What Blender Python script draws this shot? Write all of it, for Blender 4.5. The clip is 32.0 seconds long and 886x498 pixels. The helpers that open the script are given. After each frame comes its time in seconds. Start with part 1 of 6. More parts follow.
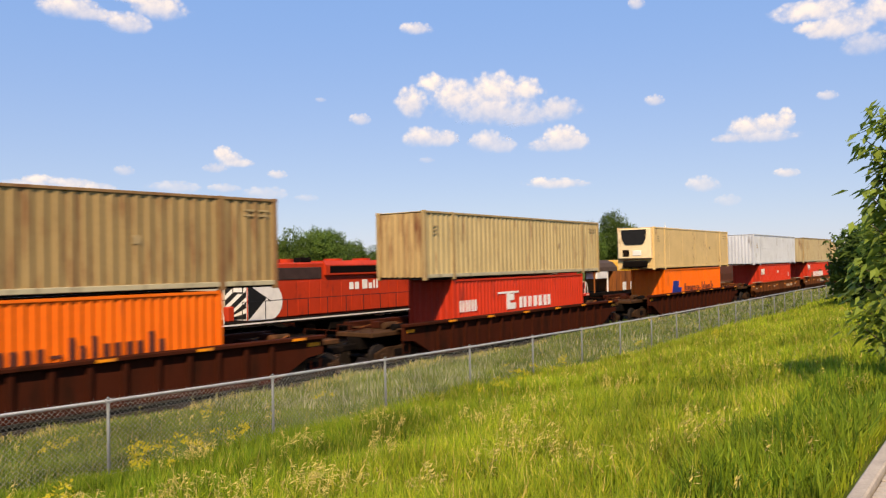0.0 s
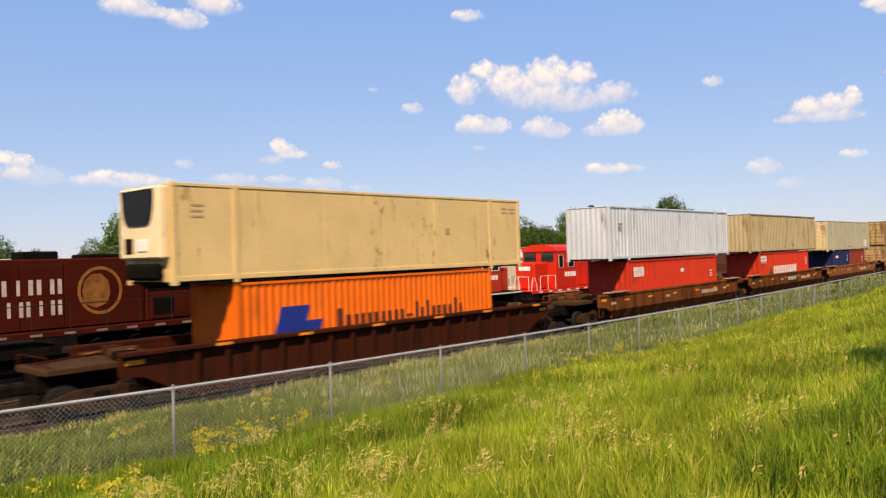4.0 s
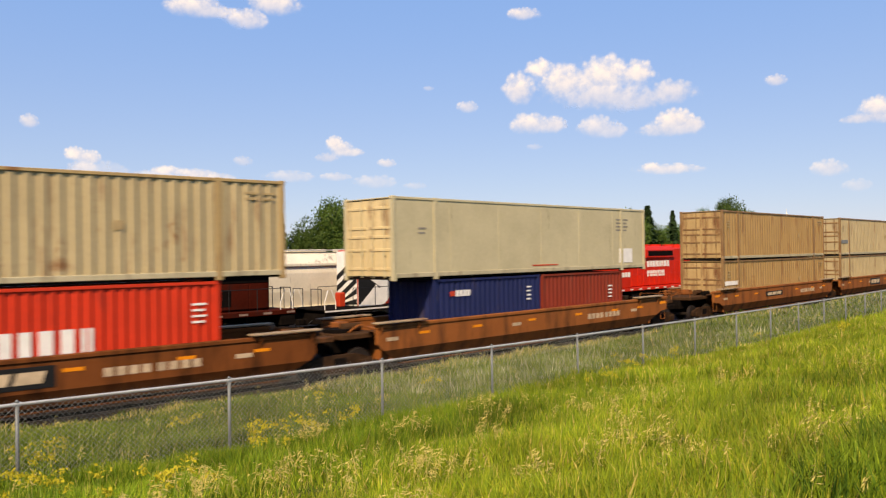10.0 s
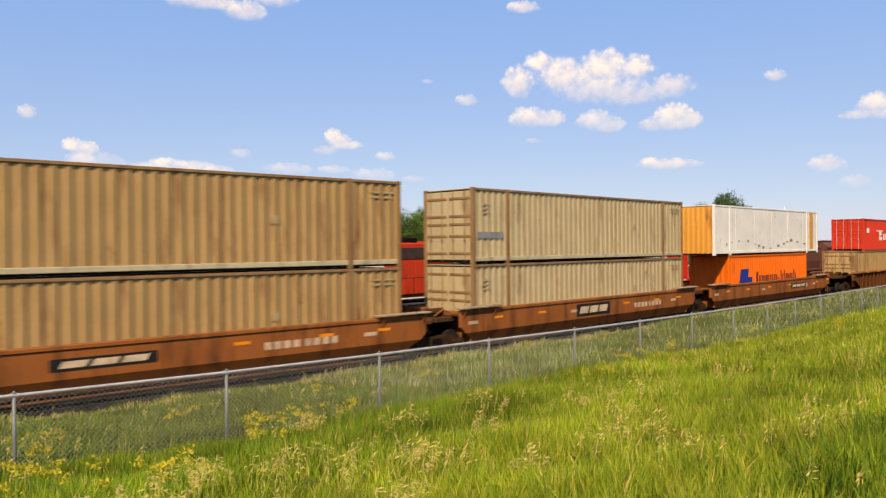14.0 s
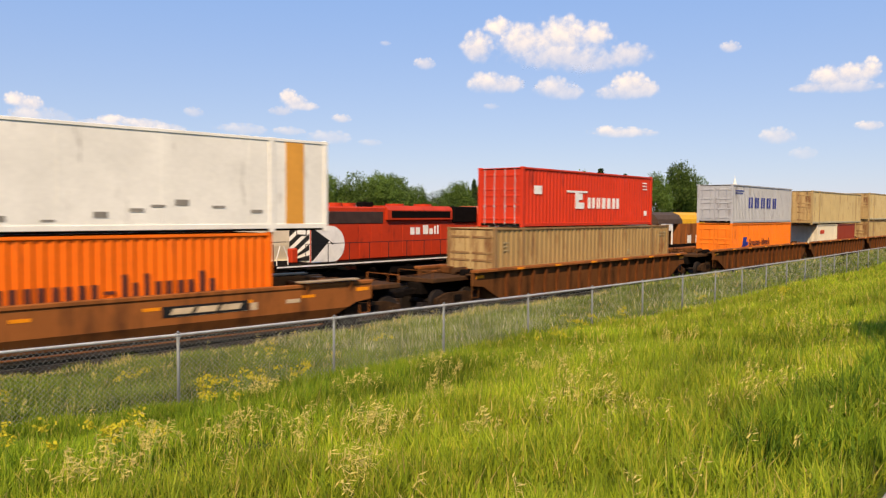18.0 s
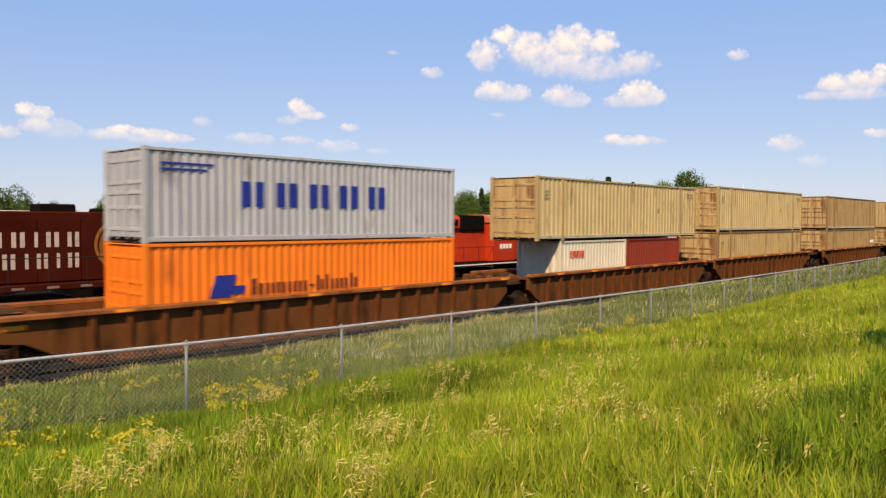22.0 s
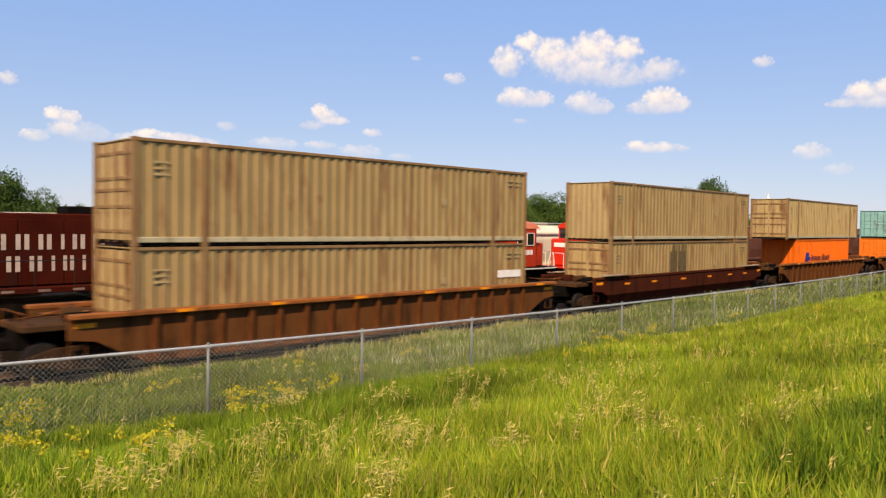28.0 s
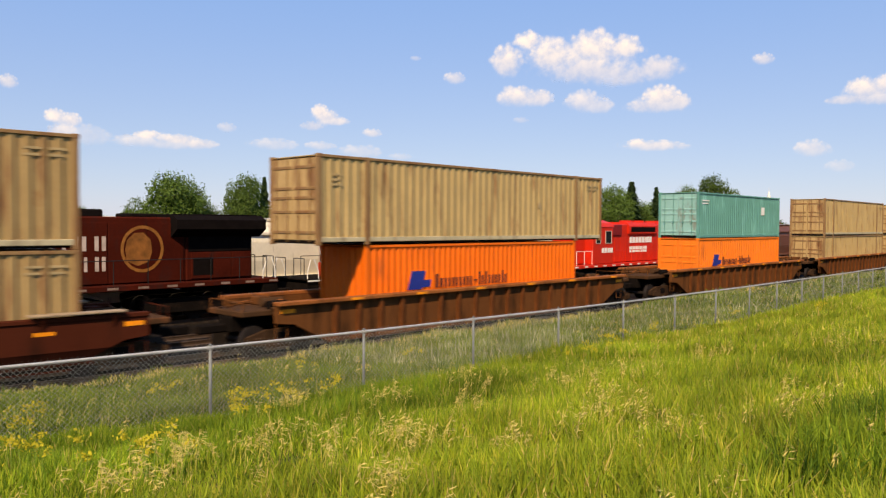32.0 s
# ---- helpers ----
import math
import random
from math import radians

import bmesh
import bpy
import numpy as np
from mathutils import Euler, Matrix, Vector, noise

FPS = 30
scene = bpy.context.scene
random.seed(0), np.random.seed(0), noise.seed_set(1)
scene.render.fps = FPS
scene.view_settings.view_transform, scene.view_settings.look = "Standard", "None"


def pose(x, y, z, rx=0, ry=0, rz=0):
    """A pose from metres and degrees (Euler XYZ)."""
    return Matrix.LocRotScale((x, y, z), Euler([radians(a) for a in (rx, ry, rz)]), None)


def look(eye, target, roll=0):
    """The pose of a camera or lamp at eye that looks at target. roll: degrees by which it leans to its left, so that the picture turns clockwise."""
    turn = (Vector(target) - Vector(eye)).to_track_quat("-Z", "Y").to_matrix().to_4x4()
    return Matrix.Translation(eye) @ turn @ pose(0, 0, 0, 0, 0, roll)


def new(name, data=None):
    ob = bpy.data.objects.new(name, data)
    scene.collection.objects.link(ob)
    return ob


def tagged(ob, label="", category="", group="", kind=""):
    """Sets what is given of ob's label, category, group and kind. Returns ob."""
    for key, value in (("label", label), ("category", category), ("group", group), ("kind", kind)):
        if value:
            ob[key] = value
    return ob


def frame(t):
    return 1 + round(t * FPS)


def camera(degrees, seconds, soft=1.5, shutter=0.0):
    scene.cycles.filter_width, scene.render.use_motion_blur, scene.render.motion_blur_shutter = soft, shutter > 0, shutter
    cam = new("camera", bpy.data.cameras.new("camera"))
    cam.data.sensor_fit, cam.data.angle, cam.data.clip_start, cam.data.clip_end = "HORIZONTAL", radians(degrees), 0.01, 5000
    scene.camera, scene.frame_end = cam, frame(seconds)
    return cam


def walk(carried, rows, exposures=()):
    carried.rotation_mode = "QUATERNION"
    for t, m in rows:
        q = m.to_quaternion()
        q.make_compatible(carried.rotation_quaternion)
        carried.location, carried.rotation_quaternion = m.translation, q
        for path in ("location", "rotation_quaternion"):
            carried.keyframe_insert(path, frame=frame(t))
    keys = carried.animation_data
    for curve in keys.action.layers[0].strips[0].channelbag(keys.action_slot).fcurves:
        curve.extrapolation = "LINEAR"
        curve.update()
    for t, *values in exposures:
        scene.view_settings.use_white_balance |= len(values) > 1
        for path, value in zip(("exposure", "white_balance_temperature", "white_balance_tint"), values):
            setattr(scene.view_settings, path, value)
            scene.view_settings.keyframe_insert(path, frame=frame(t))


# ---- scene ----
# x runs along the tracks, y across them away from the camera, z up from the rail heads
cam = camera(59.9, 32.0, soft=1.3, shutter=0.5)
EYE = (0.0, -19.06, 3.94)


def aim(yaw, pitch, roll):
    y, p = radians(yaw), radians(pitch)
    way = Vector((-math.sin(y) * math.cos(p), math.cos(y) * math.cos(p), math.sin(p)))
    return look(EYE, Vector(EYE) + way, roll)


walk(cam, [
    (0, aim(-53.37, 1.11, -1.12)), (0.5, aim(-53.78, 1.50, -1.38)), (1, aim(-53.46, 1.12, -1.52)), (1.5, aim(-52.44, 0.78, -1.84)),
    (2, aim(-50.26, 0.57, -2.30)), (2.5, aim(-49.12, 0.75, -2.81)), (3, aim(-48.91, 0.66, -2.20)), (3.5, aim(-49.41, 0.51, -1.79)),
    (5.5, aim(-48.77, -0.12, -1.75)), (6, aim(-49.56, 0.06, -2.37)), (6.5, aim(-51.90, 0.24, -1.68)), (7, aim(-51.37, -0.40, -0.65)),
    (7.5, aim(-47.80, -0.18, -0.61)), (8, aim(-49.96, 0.97, 0.19)), (8.5, aim(-48.53, 0.11, -0.60)), (9, aim(-46.85, 0.07, -1.04)),
    (9.5, aim(-45.75, 0.49, -0.87)), (10, aim(-45.40, 0.31, -0.87)), (10.5, aim(-45.48, 0.42, -0.91)), (11, aim(-45.23, 0.14, -0.99)),
    (11.5, aim(-45.39, 0.07, -0.43)), (12, aim(-46.06, 0.17, 0.25)), (12.5, aim(-46.55, 0.15, 0.70)), (13, aim(-47.03, 0.06, -0.16)),
    (13.5, aim(-46.92, -0.05, -0.31)), (14, aim(-45.55, -0.18, -0.55)), (14.5, aim(-45.35, 0.15, -0.61)), (15, aim(-45.59, 0.03, -0.77)),
    (15.5, aim(-46.92, -0.46, 0.20)), (17.5, aim(-49.08, -2.53, 0.45)), (18, aim(-48.82, -2.80, 0.38)), (18.5, aim(-48.87, -2.72, -0.03)),
    (19, aim(-48.70, -2.59, -0.05)), (19.5, aim(-48.80, -2.09, 0.90)), (20, aim(-48.25, -1.84, 0.48)), (20.5, aim(-48.30, -1.71, 0.76)),
    (21, aim(-48.20, -1.86, 0.46)), (21.5, aim(-48.26, -2.06, 0.81)), (22, aim(-48.25, -2.16, 0.28)), (22.5, aim(-46.84, -1.93, 0.59)),
    (23, aim(-47.44, -1.75, 1.20)), (23.5, aim(-46.80, -1.70, 1.50)), (24, aim(-46.41, -2.09, 0.89)), (24.5, aim(-46.58, -1.89, 1.34)),
    (25, aim(-46.40, -1.55, 0.87)), (25.5, aim(-45.93, -1.55, 1.00)), (27.5, aim(-46.72, -1.34, 1.04)), (28, aim(-46.68, -1.76, 0.77)),
    (28.5, aim(-46.40, -1.53, 1.19)), (29, aim(-46.51, -2.11, 0.99)), (29.5, aim(-47.08, -2.27, 1.06)), (30, aim(-46.96, -2.32, 0.82)),
    (30.5, aim(-46.86, -2.22, 0.20)), (31, aim(-46.66, -1.94, -0.22)), (31.5, aim(-46.67, -1.91, -0.03)), (32, aim(-46.60, -1.79, 0.34)),
], [(0, 0.2, 8350, 18), (32, 0.2, 8350, 18)])

# ---- light ----
SUN_FROM = Vector((-0.60, -0.41, 0.69)).normalized()
world = bpy.data.worlds.new("sky")
scene.world = world
world.use_nodes = True
wn = world.node_tree.nodes
sky = wn.new("ShaderNodeTexSky")
sky.sky_type = "NISHITA"
sky.sun_disc = False
sky.sun_elevation = math.asin(SUN_FROM.z)
sky.sun_rotation = math.atan2(SUN_FROM.x, SUN_FROM.y)
sky.air_density = 1.0
sky.dust_density = 0.15
sky.ozone_density = 4.0
wn["Background"].inputs["Strength"].default_value = 0.12
haze = wn.new("ShaderNodeMix")
haze.data_type = "RGBA"
haze.inputs["Factor"].default_value = 0.68
way = wn.new("ShaderNodeTexCoord")
split = wn.new("ShaderNodeSeparateXYZ")
world.node_tree.links.new(way.outputs["Generated"], split.inputs[0])
fade = wn.new("ShaderNodeMapRange")
fade.interpolation_type = "SMOOTHSTEP"
fade.inputs["From Max"].default_value = 0.36
world.node_tree.links.new(split.outputs["Z"], fade.inputs["Value"])
rise = wn.new("ShaderNodeMix")
rise.data_type = "RGBA"
rise.inputs["A"].default_value = (2.5, 4.0, 7.2, 1)
rise.inputs["B"].default_value = (1.45, 3.55, 8.3, 1)
world.node_tree.links.new(fade.outputs["Result"], rise.inputs["Factor"])
world.node_tree.links.new(rise.outputs["Result"], haze.inputs["B"])
world.node_tree.links.new(sky.outputs[0], haze.inputs["A"])
world.node_tree.links.new(haze.outputs["Result"], wn["Background"].inputs["Color"])
sun = new("sun", bpy.data.lights.new("sun", "SUN"))
sun.data.energy = 5.0
sun.data.angle = radians(0.5)
sun.data.color = (1.0, 0.89, 0.70)
sun.matrix_world = look(SUN_FROM * 100, (0, 0, 0))


# ---- materials ----
def mat(name, color, rough=0.6, metal=0.0, vary=0.25, scale=3.0, fine=40.0, bump=0.15, dirt=None, dirt_amount=0.0, streak=(1, 1, 1), random=0.0, sheer=0.0, spots=None):
    """A surface with colour change at two scales, fine relief and, if given, dirt in stretched patches."""
    m = bpy.data.materials.new(name)
    m.use_nodes = True
    nodes, links = m.node_tree.nodes, m.node_tree.links
    bsdf = nodes["Principled BSDF"]
    bsdf.inputs["Roughness"].default_value = rough
    bsdf.inputs["Metallic"].default_value = metal
    bsdf.inputs["Specular IOR Level"].default_value = (0.03 if rough > 0.8 else 0.2) if rough > 0.45 else 0.5
    coord = nodes.new("ShaderNodeTexCoord")
    big = nodes.new("ShaderNodeTexNoise")
    big.inputs["Scale"].default_value = scale
    big.inputs["Detail"].default_value = 4
    small = nodes.new("ShaderNodeTexNoise")
    small.inputs["Scale"].default_value = fine
    small.inputs["Detail"].default_value = 3
    links.new(coord.outputs["Object"], big.inputs["Vector"])
    links.new(coord.outputs["Object"], small.inputs["Vector"])
    both = nodes.new("ShaderNodeMath")
    both.operation = "MULTIPLY_ADD"
    links.new(small.outputs["Fac"], both.inputs[0])
    both.inputs[1].default_value = 0.45
    links.new(big.outputs["Fac"], both.inputs[2])
    spread = nodes.new("ShaderNodeMapRange")
    links.new(both.outputs[0], spread.inputs["Value"])
    spread.inputs["From Min"].default_value = 0.45
    spread.inputs["From Max"].default_value = 1.0
    spread.inputs["To Min"].default_value = 1.0 - vary
    spread.inputs["To Max"].default_value = 1.0 + vary
    last = spread.outputs["Result"]
    if random:
        info = nodes.new("ShaderNodeObjectInfo")
        ran = nodes.new("ShaderNodeMapRange")
        links.new(info.outputs["Random"], ran.inputs["Value"])
        ran.inputs["To Min"].default_value = 1.0 - random
        ran.inputs["To Max"].default_value = 1.0 + random
        mul = nodes.new("ShaderNodeMath")
        mul.operation = "MULTIPLY"
        links.new(last, mul.inputs[0])
        links.new(ran.outputs["Result"], mul.inputs[1])
        last = mul.outputs[0]
    hue = nodes.new("ShaderNodeHueSaturation")
    hue.inputs["Color"].default_value = (*color, 1)
    links.new(last, hue.inputs["Value"])
    out = hue.outputs["Color"]
    if dirt:
        place = nodes.new("ShaderNodeMapping")
        place.inputs["Scale"].default_value = streak
        links.new(coord.outputs["Object"], place.inputs["Vector"])
        patch = nodes.new("ShaderNodeTexNoise")
        patch.inputs["Scale"].default_value = 1.0
        patch.inputs["Detail"].default_value = 6
        patch.inputs["Roughness"].default_value = 0.65
        links.new(place.outputs["Vector"], patch.inputs["Vector"])
        edge = nodes.new("ShaderNodeMapRange")
        edge.inputs["From Min"].default_value = 0.62 - 0.3 * dirt_amount
        edge.inputs["From Max"].default_value = 0.78 - 0.2 * dirt_amount
        links.new(patch.outputs["Fac"], edge.inputs["Value"])
        mix = nodes.new("ShaderNodeMix")
        mix.data_type = "RGBA"
        links.new(edge.outputs["Result"], mix.inputs["Factor"])
        links.new(out, mix.inputs["A"])
        mix.inputs["B"].default_value = (*dirt, 1)
        out = mix.outputs["Result"]
    if spots:
        fleck = nodes.new("ShaderNodeTexNoise")
        fleck.inputs["Scale"].default_value = 3.6
        fleck.inputs["Detail"].default_value = 7
        fleck.inputs["Roughness"].default_value = 0.7
        where = nodes.new("ShaderNodeTexNoise")
        where.inputs["Scale"].default_value = 0.55
        where.inputs["Detail"].default_value = 2
        tall = nodes.new("ShaderNodeMapping")
        tall.inputs["Scale"].default_value = (1, 1, 0.55)
        info = nodes.new("ShaderNodeObjectInfo")
        drift = nodes.new("ShaderNodeVectorMath")
        drift.operation = "MULTIPLY_ADD"
        drift.inputs[1].default_value = (37, 11, 23)
        links.new(info.outputs["Random"], drift.inputs[0])
        links.new(coord.outputs["Object"], drift.inputs[2])
        links.new(drift.outputs["Vector"], tall.inputs["Vector"])
        links.new(tall.outputs["Vector"], fleck.inputs["Vector"])
        links.new(tall.outputs["Vector"], where.inputs["Vector"])
        total = nodes.new("ShaderNodeMath")
        total.operation = "ADD"
        links.new(fleck.outputs["Fac"], total.inputs[0])
        links.new(where.outputs["Fac"], total.inputs[1])
        rim = nodes.new("ShaderNodeMapRange")
        rim.inputs["From Min"].default_value = 1.20
        rim.inputs["From Max"].default_value = 1.34
        rim.inputs["To Max"].default_value = 0.85
        links.new(total.outputs[0], rim.inputs["Value"])
        rust = nodes.new("ShaderNodeMix")
        rust.data_type = "RGBA"
        links.new(rim.outputs["Result"], rust.inputs["Factor"])
        links.new(out, rust.inputs["A"])
        rust.inputs["B"].default_value = (*spots, 1)
        out = rust.outputs["Result"]
    links.new(out, bsdf.inputs["Base Color"])
    if bump:
        relief = nodes.new("ShaderNodeBump")
        relief.inputs["Strength"].default_value = bump
        relief.inputs["Distance"].default_value = 0.02
        links.new(both.outputs[0], relief.inputs["Height"])
        links.new(relief.outputs["Normal"], bsdf.inputs["Normal"])
    if sheer:
        bsdf.inputs["Transmission Weight"].default_value = 0.0
        thin = nodes.new("ShaderNodeBsdfTranslucent")
        links.new(out, thin.inputs["Color"])
        add = nodes.new("ShaderNodeMixShader")
        add.inputs["Fac"].default_value = sheer
        links.new(bsdf.outputs[0], add.inputs[1])
        links.new(thin.outputs[0], add.inputs[2])
        links.new(add.outputs[0], nodes["Material Output"].inputs["Surface"])
    return m


RUST = (0.16, 0.06, 0.025)
GRIME = (0.10, 0.07, 0.045)


def paint(name, color, dirt=RUST, amount=0.25, rough=0.55, vary=0.12):
    """Weathered container paint, with rust and grime in upright streaks."""
    return mat(name, color, rough, vary=vary, scale=0.7, fine=9.0, bump=0.05, dirt=dirt, dirt_amount=amount, streak=(1.6, 1.6, 0.35), spots=(0.20, 0.075, 0.025) if dirt == RUST else None)


TAN_POST = paint("rusty_tan_posts", (0.25, 0.15, 0.065), RUST, 0.5)
TAN = paint("tan_paint", (0.40, 0.285, 0.125), amount=0.3)
TAN_OLD = paint("worn_tan_paint", (0.37, 0.26, 0.12), amount=0.3)
TAN_GREY = paint("greyish_tan_paint", (0.40, 0.32, 0.18), amount=0.22)
TAN_WARM = paint("brownish_tan_paint", (0.34, 0.215, 0.087), amount=0.3)
TAN_DARK = paint("dull_tan_paint", (0.31, 0.21, 0.09), amount=0.35)
TAN_PALE = paint("pale_tan_paint", (0.46, 0.35, 0.17), amount=0.22)
TAN_DOOR = paint("rusty_tan_doors", (0.42, 0.285, 0.125), RUST, 0.5)
BEIGE = paint("beige_paint", (0.66, 0.46, 0.20), amount=0.1)
# Paler than BEIGE: the sunlit end's brightness is put into the colour.
REEFER_END_LIT = paint("sunlit_unit_paint", (0.76, 0.60, 0.36), amount=0.12)
CREAM_DULL = paint("dull_cream_paint", (0.58, 0.53, 0.41), GRIME, 0.12)
BEIGE_END = paint("pale_end_paint", (0.60, 0.47, 0.25), RUST, 0.3)
SAGE = paint("grey_green_paint", (0.48, 0.42, 0.26), GRIME, 0.05)
WHITE = paint("white_paint", (0.49, 0.525, 0.56), GRIME, 0.15)
CREAM = paint("cream_white_paint", (0.72, 0.70, 0.63), GRIME, 0.08)
SILVER = paint("silver_grey_paint", (0.36, 0.37, 0.385), GRIME, 0.15)
ORANGE = paint("orange_paint", (0.80, 0.142, 0.010), (0.35, 0.08, 0.02), 0.08)
ORANGE_PALE = paint("faded_orange_paint", (0.80, 0.185, 0.020), (0.35, 0.08, 0.02), 0.1)
AMBER = paint("amber_paint", (0.62, 0.28, 0.05), RUST, 0.2)
RED = paint("red_paint", (0.54, 0.036, 0.013), (0.12, 0.02, 0.015), 0.12)
RED_OLD = paint("faded_red_paint", (0.45, 0.04, 0.025), (0.15, 0.03, 0.02), 0.2)
BROWN_RED = paint("oxide_red_paint", (0.21, 0.03, 0.015), GRIME, 0.15)
NAVY = paint("navy_paint", (0.012, 0.019, 0.078), GRIME, 0.1)
TEAL = paint("teal_paint", (0.085, 0.26, 0.22), (0.16, 0.42, 0.38), 0.3)
TEAL_PALE = paint("faded_teal_paint", (0.22, 0.44, 0.40), RUST, 0.25)
BOTTOM_RAIL = paint("pale_grey_rail_paint", (0.42, 0.37, 0.24), GRIME, 0.3)
CAR_DARK = paint("dark_maroon_steel", (0.052, 0.0125, 0.006), (0.022, 0.009, 0.005), 0.4, 0.85)
CAR_MAROON = paint("maroon_steel", (0.062, 0.0145, 0.007), (0.024, 0.009, 0.005), 0.4, 0.85)
INK_PLATE = mat("worn_plate_marks", (0.52, 0.40, 0.26), 0.6, vary=0.3, bump=0)
CAR_BROWN = paint("dull_brown_steel", (0.165, 0.052, 0.016), (0.05, 0.019, 0.008), 0.5, 0.85)
CAR_RUST = paint("rust_brown_steel", (0.27, 0.085, 0.020), (0.10, 0.034, 0.011), 0.45, 0.8)
CAR_RIB = paint("ribbed_brown_steel", (0.13, 0.048, 0.016), (0.04, 0.018, 0.008), 0.42, 0.85)
UNDER = mat("black_running_gear", (0.008, 0.006, 0.005), 0.95, vary=0.4, scale=2, fine=20, bump=0.2, dirt=(0.028, 0.016, 0.010), dirt_amount=0.2)
BOGIE = mat("brown_bogie_steel", (0.045, 0.024, 0.013), 0.9, vary=0.5, scale=3, fine=20, bump=0.2, dirt=(0.015, 0.009, 0.006), dirt_amount=0.4)
WHEEL = mat("wheel_steel", (0.025, 0.019, 0.016), 0.6, 0.3, vary=0.3)
DECK = mat("brown_deck_steel", (0.06, 0.030, 0.015), 0.85, vary=0.3, dirt=RUST, dirt_amount=0.3)
YELLOW = mat("yellow_stripe", (0.80, 0.25, 0.012), 0.6, vary=0.3, dirt=GRIME, dirt_amount=0.15)
INK_WHITE = mat("white_lettering", (0.75, 0.73, 0.68), 0.6, vary=0.12, bump=0)
INK_BLUE = mat("blue_lettering", (0.012, 0.03, 0.22), 0.6, vary=0.12, bump=0)
INK_DARK = mat("dark_lettering", (0.10, 0.028, 0.018), 0.6, vary=0.2, bump=0)
INK_FAINT = mat("faint_grey_marks", (0.22, 0.20, 0.17), 0.7, vary=0.3, bump=0)
INK_RED = mat("red_lettering", (0.5, 0.05, 0.02), 0.6, vary=0.15, bump=0)
INK_GREEN = mat("green_mark", (0.01, 0.10, 0.03), 0.6, vary=0.15, bump=0)
BLACK = mat("black_plate", (0.012, 0.012, 0.012), 0.6, vary=0.2, bump=0)
LOCO_RED = mat("locomotive_red", (0.46, 0.038, 0.012), 0.5, vary=0.15, scale=0.8, fine=12, bump=0.03, dirt=(0.12, 0.02, 0.012), dirt_amount=0.15, streak=(1, 1, 0.5))
LOCO_BRIGHT = mat("bright_locomotive_red", (0.56, 0.024, 0.010), 0.5, vary=0.1, scale=0.8, fine=12, bump=0.02)
LOCO_DARK = mat("sooty_locomotive_red", (0.054, 0.008, 0.004), 0.85, vary=0.3, scale=0.7, fine=9, bump=0.03, dirt=(0.03, 0.012, 0.01), dirt_amount=0.3, streak=(1, 1, 0.5))
SOOT = mat("soot_black", (0.007, 0.005, 0.0045), 0.85, vary=0.3)
GRILLE = mat("brown_grille", (0.045, 0.026, 0.022), 0.8, vary=0.35, scale=2, fine=30)
GLASS = mat("cab_glass", (0.01, 0.013, 0.015), 0.08, vary=0.05, bump=0)
GOLD_DULL = mat("dull_gold_emblem", (0.21, 0.078, 0.017), 0.6, vary=0.6, scale=3)
GOLD = mat("gold_emblem", (0.26, 0.10, 0.022), 0.5, vary=0.35, scale=5)
HOPPER_BROWN = paint("brown_hopper_paint", (0.13, 0.045, 0.025), GRIME, 0.3)
HOPPER = paint("cream_hopper_paint", (0.68, 0.62, 0.48), GRIME, 0.15)
RAIL_STEEL = mat("rail_steel", (0.10, 0.065, 0.045), 0.5, 0.4, vary=0.3)
GALV = mat("galvanized_steel", (0.44, 0.44, 0.43), 0.5, 0.25, vary=0.2, scale=6, fine=60, bump=0.05)
POST_STEEL = mat("dull_post_steel", (0.18, 0.195, 0.195), 0.5, 0.25, vary=0.2, scale=6, fine=60, bump=0.05)
WIRE = mat("galvanized_wire", (0.24, 0.245, 0.24), 0.55, 0.2, vary=0.2)
# Near-black to stand in for the shade under the cars and locomotives.
BALLAST = mat("shade_black_ballast", (0.013, 0.010, 0.008), 0.9, vary=0.6, scale=4, fine=30, bump=0.9, dirt=(0.009, 0.006, 0.004), dirt_amount=0.6)
TIE = mat("tie_timber", (0.025, 0.019, 0.015), 0.9, vary=0.4)
SOIL = mat("grassy_ground", (0.06, 0.085, 0.015), 0.95, vary=0.45, scale=0.9, fine=18, bump=0.8, dirt=(0.10, 0.085, 0.035), dirt_amount=0.35)


def blade_mat(name, colours, patch_colour, patch=0.5):
    """Grass whose blades differ one by one, with larger patches of another tone."""
    m = mat(name, colours[0][1], 0.65, vary=0.55, scale=0.5, fine=2.2, bump=0, sheer=0.30, dirt=patch_colour, dirt_amount=patch, streak=(0.7, 0.7, 0.7))
    nodes, links = m.node_tree.nodes, m.node_tree.links
    geo = nodes.new("ShaderNodeNewGeometry")
    ramp = nodes.new("ShaderNodeValToRGB")
    ramp.color_ramp.interpolation = "CONSTANT"
    while len(ramp.color_ramp.elements) < len(colours):
        ramp.color_ramp.elements.new(0.5)
    for e, (at, c) in zip(ramp.color_ramp.elements, colours):
        e.position = at
        e.color = (*c, 1)
    links.new(geo.outputs["Random Per Island"], ramp.inputs["Fac"])
    tint = next(n for n in nodes if n.bl_idname == "ShaderNodeHueSaturation")
    links.new(ramp.outputs["Color"], tint.inputs["Color"])
    mix = next(n for n in nodes if n.bl_idname == "ShaderNodeMix")
    edge = mix.inputs["Factor"].links[0].from_node
    edge.inputs["To Max"].default_value = 0.55
    return m


